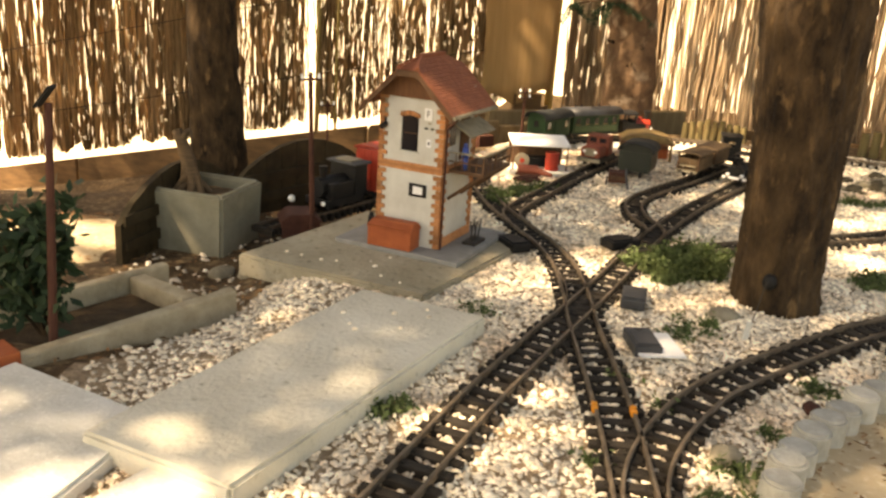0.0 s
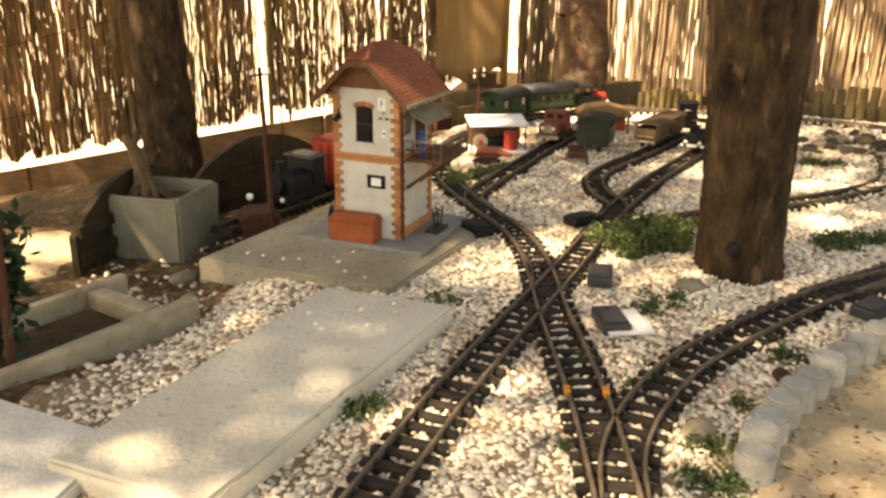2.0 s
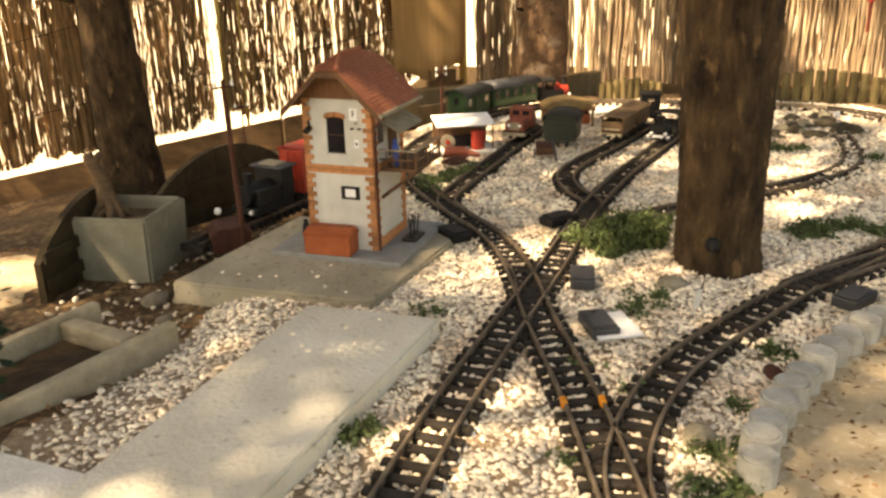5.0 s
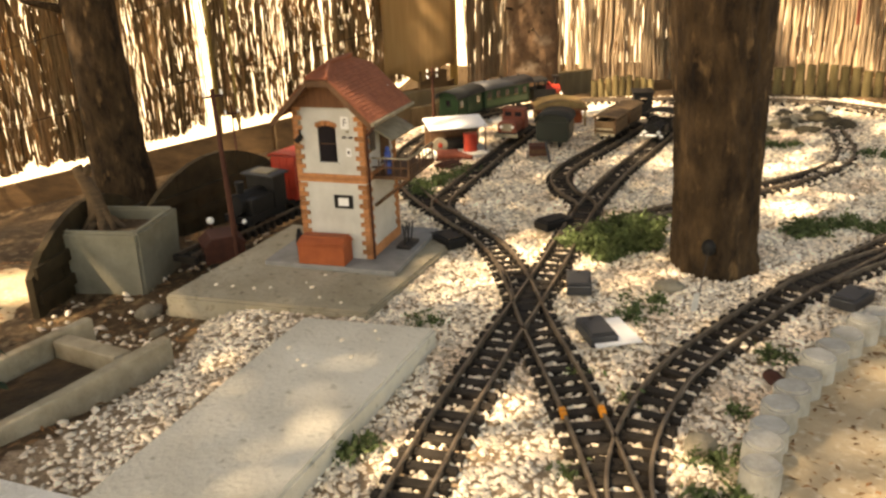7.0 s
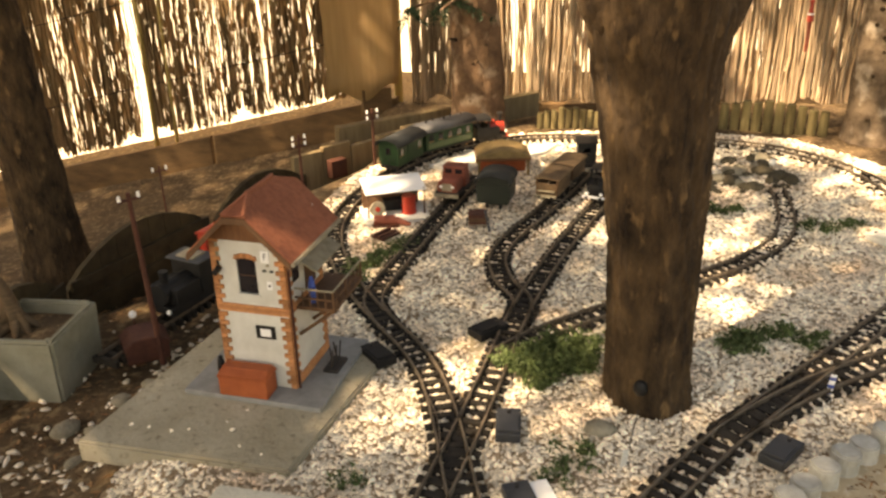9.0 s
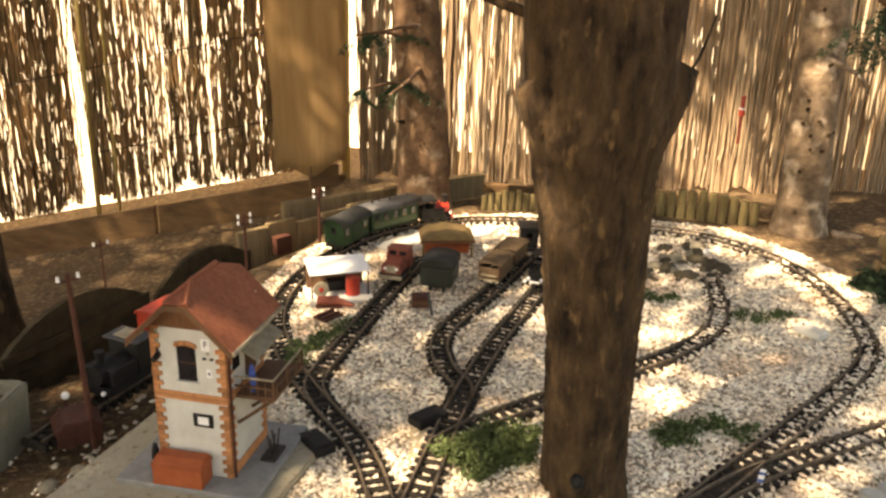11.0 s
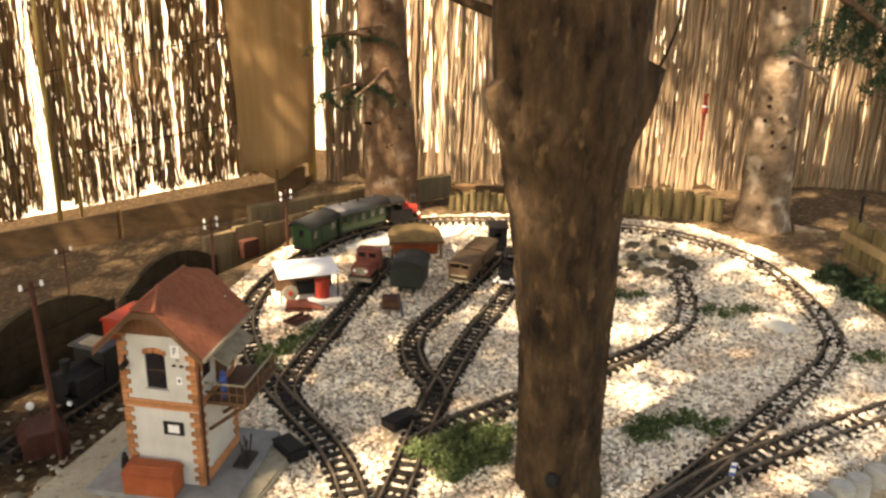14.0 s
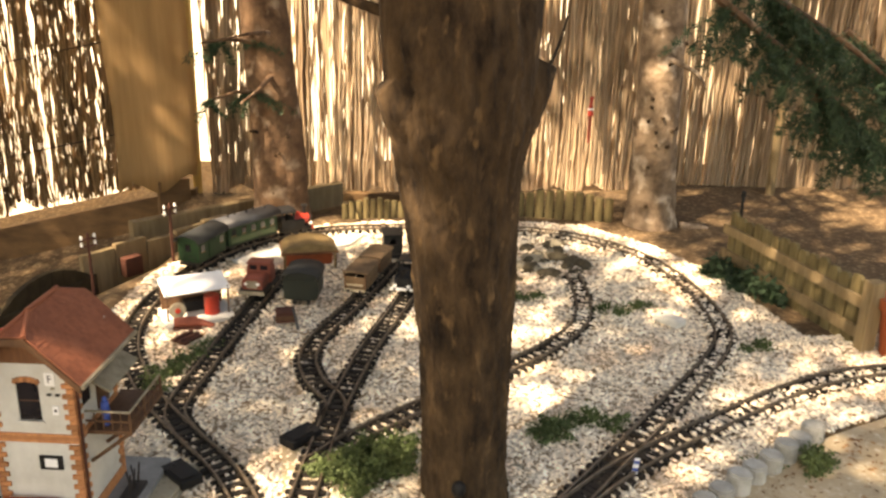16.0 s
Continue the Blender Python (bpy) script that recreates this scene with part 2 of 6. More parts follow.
def raw(name, verts, faces, material, smooth=False):
    me = bpy.data.meshes.new(name)
    verts, faces = np.asarray(verts, np.float32), np.asarray(faces, np.int32)
    k = faces.shape[1]
    me.vertices.add(len(verts))
    me.vertices.foreach_set("co", verts.ravel())
    me.loops.add(faces.size)
    me.loops.foreach_set("vertex_index", faces.ravel())
    me.polygons.add(len(faces))
    me.polygons.foreach_set("loop_start", np.arange(0, faces.size, k, dtype=np.int32))
    me.update(calc_edges=True)
    me.validate()
    if smooth:
        me.polygons.foreach_set("use_smooth", [True] * len(me.polygons))
    me.materials.append(material)
    return new(name, me)

def spline(pts, step):
    """Even points along a smooth curve through pts, with their headings."""
    P = np.array(pts, float)
    Q = np.vstack([2 * P[0] - P[1], P, 2 * P[-1] - P[-2]])
    out = []
    for i in range(1, len(Q) - 2):
        for t in np.linspace(0, 1, 24, endpoint=False):
            a, b, c, d = Q[i - 1], Q[i], Q[i + 1], Q[i + 2]
            out.append(0.5 * (2 * b + (c - a) * t + (2 * a - 5 * b + 4 * c - d) * t * t + (3 * b - a - 3 * c + d) * t ** 3))
    out.append(P[-1])
    out = np.array(out)
    s = np.r_[0, np.cumsum(np.linalg.norm(np.diff(out, axis=0), axis=1))]
    n = max(2, int(round(s[-1] / step)))
    ss = np.linspace(0, s[-1], n + 1)
    xy = np.stack([np.interp(ss, s, out[:, k]) for k in range(2)], 1)
    d = np.gradient(xy, axis=0)
    return xy, d / np.linalg.norm(d, axis=1)[:, None], ss

def smooth_step(a, b, x):
    t = np.clip((x - a) / (b - a), 0, 1)
    return t * t * (3 - 2 * t)

# ---- the lie of the land ----
BED = -0.019
def land(x, y):
    """Height of the soil: a level bed for the tracks, lower ground behind it and beside it."""
    x, y = np.asarray(x, float), np.asarray(y, float)
    x0 = -0.22 + 0.25 * smooth_step(1.75, 2.1, y)
    z = BED - 0.13 * smooth_step(0, 0.28, x0 - x) * smooth_step(0.9, 1.7, y)
    edge = 2.15 + 0.9 * smooth_step(-0.9, 0.5, x)
    low = smooth_step(0, 0.5, y - edge) * smooth_step(0.45, -0.05, x)
    z = z - 0.26 * low
    # the soil falls away along the reed screen
    slope = -0.17 + 0.235 * np.clip(x - 0.5, -6, 0)
    z = z + (slope - z) * smooth_step(3.0, 4.1 - 0.3 * np.clip(x, -3, 0), y) * smooth_step(0.5, 0.1, x)
    z = z - 0.05 * smooth_step(3.45, 3.7, y) * smooth_step(0.2, 0.6, x)
    return z

TRACKS = {
    "through": [(-0.10, 0.50), (0.027, 0.80), (0.087, 0.938), (0.147, 1.062), (0.210, 1.190), (0.276, 1.315), (0.341, 1.444), (0.420, 1.610), (0.492, 1.766), (0.575, 1.925), (0.712, 2.155), (0.884, 2.405), (1.02, 2.61), (1.16, 2.85)],
    "loop": [(0.25, 0.30), (0.262, 0.55), (0.275, 0.76), (0.281, 0.90), (0.281, 1.09), (0.279, 1.24), (0.284, 1.42), (0.279, 1.584), (0.252, 1.719), (0.210, 1.84), (0.158, 1.998), (0.120, 2.18), (0.105, 2.38), (0.140, 2.58), (0.233, 2.79), (0.382, 3.00), (0.52, 3.13), (0.70, 3.215), (0.911, 3.24), (1.122, 3.20), (1.34, 3.13), (1.548, 3.045), (1.734, 2.92), (1.855, 2.72), (1.890, 2.476), (1.835, 2.19), (1.735, 1.95), (1.600, 1.81), (1.398, 1.675), (1.164, 1.525), (0.949, 1.39), (0.766, 1.272), (0.599, 1.146), (0.464, 1.03), (0.390, 0.94), (0.331, 0.845), (0.295, 0.76), (0.275, 0.66)],
    "branch": [(0.80, 1.30), (1.005, 1.40), (1.194, 1.465), (1.387, 1.515), (1.604, 1.569), (1.784, 1.594), (1.95, 1.585), (2.2, 1.52), (2.5, 1.40)],
    "spur": [(0.44, 1.655), (0.551, 1.726), (0.700, 1.793), (1.014, 1.925), (1.177, 2.0), (1.339, 2.109), (1.447, 2.259), (1.546, 2.499)],
    "siding": [(0.52, 1.82), (0.548, 1.902), (0.528, 2.02), (0.545, 2.165), (0.632, 2.313), (0.776, 2.491), (0.90, 2.66), (1.0, 2.80)],
    "shed_siding": [(0.20, 1.87), (0.185, 1.96), (0.212, 2.05), (0.274, 2.174), (0.386, 2.399), (0.508, 2.634), (0.62, 2.84)],
    "back_siding": [(-0.46, 1.94), (-0.325, 2.135), (-0.19, 2.335), (-0.05, 2.535)],
}

# ---- ground ----
gx = np.r_[-60, -20, -9, np.arange(-6, 4.01, 0.06), 8, 20, 60]
gy = np.r_[-60, -20, -6, np.arange(-1.5, 6.4, 0.06), 9, 20, 60]
GX, GY = np.meshgrid(gx, gy)
rng = np.random.RandomState(4)
GZ = land(GX, GY) + rng.uniform(-0.003, 0.003, GX.shape) * (np.abs(GX) < 4)
nx, ny = len(gx), len(gy)
idx = np.arange(nx * ny).reshape(ny, nx)
ground = raw("ground", np.stack([GX.ravel(), GY.ravel(), GZ.ravel()], 1),
             np.stack([idx[:-1, :-1].ravel(), idx[:-1, 1:].ravel(), idx[1:, 1:].ravel(), idx[1:, :-1].ravel()], 1), M_SOIL, True)
tagged(ground, "brown trodden soil with bits of straw under the trees", "ground", kind="structure")

# pale sand sheet that brightens a sunlit spot between the trees and plank wall
verts, quads = [], []
for j in range(9):
    for i in range(40):
        a = 6.2832 * i / 40
        k = j / 8 * (1 + 0.28 * noise.noise(Vector((math.cos(a) * 1.7, math.sin(a) * 1.7, 3.0))))
        x, y = -0.99 + 0.21 * k * math.cos(a), 1.95 + 0.19 * k * math.sin(a)
        verts.append((x, y, float(land(x, y)) + 0.010 - 0.012 * (j / 8) ** 3))
        if j:
            quads.append(((j - 1) * 40 + i, (j - 1) * 40 + (i + 1) % 40, j * 40 + (i + 1) % 40, j * 40 + i))
tagged(raw("sunlit_sand", verts, quads, M_SAND, True), "pale sand-coloured patch standing in for sunlit ground on the brown soil", "sand", kind="structure")

# curb line, from near the turnout round to the far right
CURB = [(0.452, 0.735), (0.477, 0.782), (0.507, 0.823), (0.541, 0.864), (0.580, 0.904), (0.619, 0.944), (0.660, 0.982), (0.704, 1.020), (0.750, 1.056), (0.797, 1.090),
        (0.846, 1.121), (0.897, 1.150), (0.95, 1.176), (1.004, 1.200), (1.06, 1.222), (1.117, 1.243), (1.175, 1.264), (1.234, 1.284), (1.293, 1.304), (1.353, 1.324), (1.413, 1.345), (1.473, 1.366), (1.532, 1.388)]

def curb_y(x):
    return np.interp(x, [0.3, 0.40] + [c[0] for c in CURB] + [1.9, 3.0], [0.2, 0.60] + [c[1] for c in CURB] + [1.43, 1.2])

# sandy path outside the curb
sx, sy = np.meshgrid(np.linspace(0.42, 3.4, 60), np.linspace(0, 1, 24))
cy = curb_y(sx) - 0.012
SY = cy - (1 - sy) * (0.62 + 0.07 * np.sin(sx * 5.1) + 0.05 * np.sin(sx * 13.0 + 1))
path = raw("path", np.stack([sx.ravel(), SY.ravel(), (BED + 0.009 - 0.012 * smooth_step(0.25, 0.0, sy)).ravel() + rng.uniform(-.001, .001, sx.size)], 1),
           [(j * 60 + i, j * 60 + i + 1, (j + 1) * 60 + i + 1, (j + 1) * 60 + i) for j in range(23) for i in range(59)], M_SAND, True)
tagged(path, "pale sandy path with dry grass beside the curb", "path", kind="structure")

SLABS = {
    "tower": [(-0.415, 1.50), (-0.015, 1.335), (0.215, 1.735), (-0.185, 1.90)],
    "long": [(-0.130, 1.300), (0.100, 1.208), (-0.205, 0.645), (-0.418, 0.742)],
    "near": [(-0.60, 0.945), (-0.345, 0.815), (-0.42, 0.52), (-0.80, 0.60)],
}
def concrete_slab(pts, z1, label, material):
    ob = ob_from("concrete_slab", slab_poly(pts, BED - 0.03, z1, 0.005), material)
    return tagged(ob, label, "slab")
concrete_slab(SLABS["tower"], 0.0, "thick grey concrete slab under the signal tower", M_CONC)
concrete_slab(SLABS["long"], 0.020, "long weathered concrete slab beside the track", M_CONC3)
concrete_slab(SLABS["near"], 0.006, "broad pale concrete paving slab with a rough face", M_CONC2)
concrete_slab([(-0.43, 0.515), (-0.30, 0.74), (-0.215, 0.65), (-0.34, 0.42)], 0.004, "pale concrete paving slab lying in gravel", M_CONC2)

# gravel bed
inside = lambda px_, py_, poly: np.logical_xor.reduce([((a[1] > py_) != (b[1] > py_)) & (px_ < (b[0] - a[0]) * (py_ - a[1]) / (b[1] - a[1] + 1e-12) + a[0]) for a, b in zip(poly, poly[1:] + poly[:1])])
BEDPOLY = [(-0.46, 0.35), (-0.55, 0.95), (-0.36, 1.28), (-0.34, 1.48), (-0.20, 1.75), (-0.12, 1.95), (-0.02, 2.3), (0.03, 2.6), (0.20, 2.98), (0.42, 3.24), (0.75, 3.36), (1.15, 3.32), (1.6, 3.2), (1.9, 3.02), (2.02, 2.72), (2.05, 2.4), (2.0, 2.1), (1.95, 1.85), (2.3, 1.75), (2.9, 1.5), (2.9, 1.22), (1.9, 1.43), (1.532, 1.40), (1.06, 1.235), (0.75, 1.07), (0.58, 0.915), (0.46, 0.75), (0.38, 0.35)]
def pebbles(name, n, sizes, keep, label, seed, material=M_GRAVEL, lift=0.0):
    r = np.random.RandomState(seed)
    x, y = r.uniform(-0.8, 2.95, n * 3), r.uniform(0.35, 3.45, n * 3)
    # fewer stones far off
    ok = keep(x, y) & (r.rand(n * 3) < np.clip(1.55 - 0.36 * y, 0.38, 1))
    # soil shows through the strip beside the long slab
    ok &= ~((x < -0.12) & (y < 1.5) & (r.rand(n * 3) < 0.22 + 0.6 * smooth_step(-0.30, -0.55, x)))
    for poly in SLABS.values():
        ok &= ~inside(x, y, poly)
    near = np.full(len(x), 9.0)
    for line in TRACKS.values():
        c = spline(line, 0.015)[0]
        for k in range(0, len(c), 40):
            near = np.minimum(near, np.sqrt((x[:, None] - c[None, k:k + 40, 0]) ** 2 + (y[:, None] - c[None, k:k + 40, 1]) ** 2).min(1))
    ok &= (near > 0.046) | (np.abs(near - 0.0225) > 0.0055) & (r.rand(len(x)) < 0.8)
    sink = np.where(near < 0.043, -0.0042 - 0.005 * smooth_step(1.0, 1.4, x), 0.0)
    x, y, sink = x[ok][:n], y[ok][:n], sink[ok][:n]
    k = len(x)
    t = (1 + 5 ** 0.5) / 2
    V = np.array([(-1, t, 0), (1, t, 0), (-1, -t, 0), (1, -t, 0), (0, -1, t), (0, 1, t), (0, -1, -t), (0, 1, -t), (t, 0, -1), (t, 0, 1), (-t, 0, -1), (-t, 0, 1)]) / 1.9
    F = np.array([(0, 11, 5), (0, 5, 1), (0, 1, 7), (0, 7, 10), (0, 10, 11), (1, 5, 9), (5, 11, 4), (11, 10, 2), (10, 7, 6), (7, 1, 8), (3, 9, 4), (3, 4, 2), (3, 2, 6), (3, 6, 8), (3, 8, 9), (4, 9, 5), (2, 4, 11), (6, 2, 10), (8, 6, 7), (9, 8, 1)])
    s = r.uniform(sizes[0], sizes[1], k) * np.clip(0.85 + 0.14 * y, 1, 1.3)
    P = V[None] * (1 + r.uniform(-0.42, 0.42, (k, 12, 1)))
    P = P * np.stack([r.uniform(0.85, 1.75, k), r.uniform(0.55, 0.95, k), r.uniform(0.40, 0.75, k)], 1)[:, None]
    tilt = r.uniform(-0.5, 0.5, k)
    P = np.stack([P[..., 0] * np.cos(tilt)[:, None] + P[..., 2] * np.sin(tilt)[:, None], P[..., 1], -P[..., 0] * np.sin(tilt)[:, None] + P[..., 2] * np.cos(tilt)[:, None]], -1)
    a = r.uniform(0, 6.283, k)
    P = np.stack([P[..., 0] * np.cos(a)[:, None] - P[..., 1] * np.sin(a)[:, None], P[..., 0] * np.sin(a)[:, None] + P[..., 1] * np.cos(a)[:, None], P[..., 2]], -1)
    P = P * s[:, None, None]
    P += np.stack([x, y, land(x, y) + lift - sink + r.uniform(-0.001, 0.004, k)], 1)[:, None]
    ob = raw(name, P.reshape(-1, 3), (F[None] + 12 * np.arange(k)[:, None, None]).reshape(-1, 3), material, False)
    return tagged(ob, label, "gravel", kind="stuff")

in_bed = lambda x, y: inside(x, y, BEDPOLY)
bx, by = np.meshgrid(np.linspace(-0.6, 2.9, 118), np.linspace(0.35, 3.4, 104))
bi = np.arange(bx.size).reshape(bx.shape)
cells = np.stack([bi[:-1, :-1].ravel(), bi[:-1, 1:].ravel(), bi[1:, 1:].ravel(), bi[1:, :-1].ravel()], 1)
cells = cells[in_bed(bx.ravel()[cells].mean(1), by.ravel()[cells].mean(1))]
bedsheet = raw("gravel_bed", np.stack([bx.ravel(), by.ravel(), land(bx, by).ravel() + 0.0045], 1), cells, M_GRAVELBED, True)
tagged(bedsheet, "bed of crushed cream stone under the model tracks", "gravel bed", kind="structure")
pebbles("gravel", 82000, (0.0033, 0.0066), in_bed, "loose cream and pinkish gravel round the model tracks", 7, lift=0.003)
pebbles("loose_stones", 2600, (0.004, 0.010), lambda x, y: ~in_bed(x, y) & (x < 0.1) & (x > -0.75) & (y < 2.3) & (y > 0.8), "stray gravel and bark bits on brown soil", 9)

# ---- the reed fence and what lies behind ----
FENCE_L = [(-4.2, 5.70), (0.50, 4.20)]
FENCE_R = [(0.50, 4.20), (2.1, 3.80), (4.6, 2.75)]
def sill(x):
    """Top of the sloping plank wall under the screen."""
    return -0.005 + 0.235 * (np.minimum(x, 0.5) - 0.5)
def reeds(line, foot, top, pitch, seed, label, material, radii, gaps=(), layers=1, wander=0.0068, thin=1.0):
    """A screen of thin canes: wavering, leaning, with a frayed lower edge."""
    r = np.random.RandomState(seed)
    L = np.array(line, float)
    seg = np.linalg.norm(np.diff(L, axis=0), axis=1)
    s = np.r_[0, np.cumsum(seg)]
    n = int(s[-1] / pitch) * layers
    H = 20
    d = r.uniform(0, s[-1], n)
    keep = r.rand(n) < 0.66 + 0.34 * np.clip(np.sin(d * 7.3) + np.sin(d * 17.1 + 1) + np.sin(d * 41.0) + 1.0, 0, 1)
    keep &= r.rand(n) < thin + (1 - thin) * smooth_step(1.6, 3.2, d)
    for centre, half in gaps:
        keep &= np.abs(d - centre) > half
    d = d[keep]
    n = len(d)
    cx, cyy = np.interp(d, s, L[:, 0]), np.interp(d, s, L[:, 1])
    k = np.clip(np.searchsorted(s, d) - 1, 0, len(seg) - 1)
    t = np.diff(L, axis=0)[k] / seg[k][:, None]
    nrm = np.stack([t[:, 1], -t[:, 0]], 1)
    rad = r.uniform(radii[0], radii[1], n)
    lean = r.normal(0, 0.030, n)
    off = r.uniform(-0.025, 0.025, n)
    frayed = 0.05 * np.clip(np.sin(d * 11.0) + np.sin(d * 29.0 + 2), 0, 2) + np.abs(r.normal(0, 0.035, n))
    bottom = foot(cx) + 0.6 * frayed
    tops = top + r.uniform(-0.1, 0.1, n)
    wob = np.cumsum(r.normal(0, wander, (n, H)), 1)
    V = np.zeros((n, H, 4, 3))
    for h in range(H):
        z = bottom + (tops - bottom) * h / (H - 1)
        a = lean * (z - bottom) + wob[:, h]
        for j in range(4):
            ang = 6.2832 * j / 4 + 0.4
            V[:, h, j, 0] = cx + t[:, 0] * (a + rad * np.cos(ang)) + nrm[:, 0] * (off + rad * np.sin(ang))
            V[:, h, j, 1] = cyy + t[:, 1] * (a + rad * np.cos(ang)) + nrm[:, 1] * (off + rad * np.sin(ang))
            V[:, h, j, 2] = z
    base = (np.arange(n) * H * 4)[:, None, None]
    hh, jj = np.meshgrid(np.arange(H - 1), np.arange(4), indexing="ij")
    q = np.stack([hh * 4 + jj, hh * 4 + (jj + 1) % 4, (hh + 1) * 4 + (jj + 1) % 4, (hh + 1) * 4 + jj], -1).reshape(1, -1, 4)
    ob = raw("reed_fence", V.reshape(-1, 3), (q + base).reshape(-1, 4), material, True)
    return tagged(ob, label, "fence", kind="stuff")
GAP = 3.57                     # where two lengths of the left screen meet
reeds(FENCE_L, lambda x: sill(x) + 0.012, 1.35, 0.0018, 3, "tall backlit reed screen with thin gaps between canes", M_REED, (0.0020, 0.0048), ((GAP, 0.035), (GAP - 0.10, 0.008), (4.90, 0.05)), thin=0.68)
reeds(FENCE_R, lambda x: 0 * x - 0.09, 1.35, 0.0037, 5, "tall dense reed screen at the end of the garden", M_REED2, (0.0024, 0.0056), ((0.03, 0.03),), 2, 0.0035)
def fence_point(u):
    L = math.hypot(4.7, 1.5)
    return -4.2 + 4.7 * u / L, 5.70 - 1.5 * u / L
def cane(u, r_, material, label):
    x, y = fence_point(u)
    ob = ob_from("fence_post", cyl((x, y - 0.03, sill(x) - 0.1), (x + 0.012, y - 0.03, 1.35), r_, r_ * 0.85, seg=10), material, True)
    return tagged(ob, label, "post", "screen posts")
cane(GAP + 0.045, 0.013, M_CANE, "yellow bamboo post where two reed screens meet")
cane(GAP + 0.16, 0.008, M_CANE, "thin yellow bamboo post behind the reed screen")
cane(4.92, 0.020, M_CANE, "pale peeled post at the corner of the screen")
def wires(line, zs, lift):
    for z in zs:
        bm = bmesh.new()
        for a, b in zip(line, line[1:]):
            cyl((a[0], a[1] - 0.03, z + lift(a[0])), (b[0], b[1] - 0.03, z + lift(b[0])), 0.0022, seg=5, bm=bm)
        tagged(ob_from("fence_wire", bm, M_IRON), "thin rusty wire that binds the reed screen", "wire")
wires(FENCE_L, (0.30, 0.72), sill)
# plain upright sheets that emit light, in place of bright distance behind the reeds
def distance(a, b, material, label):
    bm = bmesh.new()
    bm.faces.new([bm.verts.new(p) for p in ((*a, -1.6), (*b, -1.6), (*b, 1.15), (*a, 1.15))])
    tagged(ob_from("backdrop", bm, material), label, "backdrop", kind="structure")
distance((-7, 7.3), (0.7, 4.85), M_GLOWWALL, "plain pale glowing backdrop behind the reed screen")
distance((0.7, 4.85), (2.6, 4.35), M_GLOWWALL, "plain pale glowing backdrop beyond the garden")
distance((2.6, 4.35), (7.0, 2.45), M_GLOWYARD, "dimmer tan glowing backdrop beyond the garden corner")

# plank wall under the reeds
def plank_wall(a, b, z0, z1, label, rise=0.0):
    t = thing("plank_wall", Matrix(), label, "wall")
    A, B = Vector(a), Vector(b)
    n = max(1, int((B - A).length / 0.85))
    for i in range(n):
        p, q = A.lerp(B, i / n), A.lerp(B, (i + 1) / n - 0.004)
        d = q - p
        bm = box(0, -0.02, z0, d.length, 0.02, z1, 0.004)
        for v in bm.verts:
            v.co.z += rise * (p.x + (q.x - p.x) * v.co.x / d.length - b[0])
        bm.transform(Matrix.Translation((p.x, p.y, 0)) @ Matrix.Rotation(math.atan2(d.y, d.x), 4, 'Z'))
        part("plank", bm, M_PLANK, t)
    return t
plank_wall((-4.2, 5.64), (0.50, 4.13), -0.21, -0.02, "dark brown timber plank wall under the reed screen", 0.235)
plank_wall((0.30, 4.06), (0.44, 4.09), -0.20, 0.035, "brown timber post block at the corner of the screen")
plank_wall((0.85, 3.98), (3.9, 2.80), -0.12, -0.03, "low brown plank at the foot of the reed screen")

# woven mat hung in the corner
bm = bmesh.new()
rows = []
for j in range(15):
    row = []
    for i in range(11):
        u, v = i / 10, j / 14
        x = 0.12 + 0.37 * u + 0.035 * (1 - v) * (0.5 - u) + 0.01 * math.sin(v * 7)
        row.append(bm.verts.new((x, 4.06 + 0.02 * math.sin(u * 6 + v * 3) - 0.03 * u, -0.015 + 0.05 * u + 0.03 * (u - 0.4) ** 2 + 1.2 * v + (0.03 * math.sin(u * 9) if j == 0 else 0))))
    rows.append(row)
for j in range(14):
    for i in range(10):
        bm.faces.new((rows[j][i], rows[j][i + 1], rows[j + 1][i + 1], rows[j + 1][i]))
ob = ob_from("reed_mat", bm, M_MAT, True)
sol = ob.modifiers.new("thick", 'SOLIDIFY')
sol.thickness = 0.012
tagged(ob, "brown woven reed mat hanging over the screen", "mat")

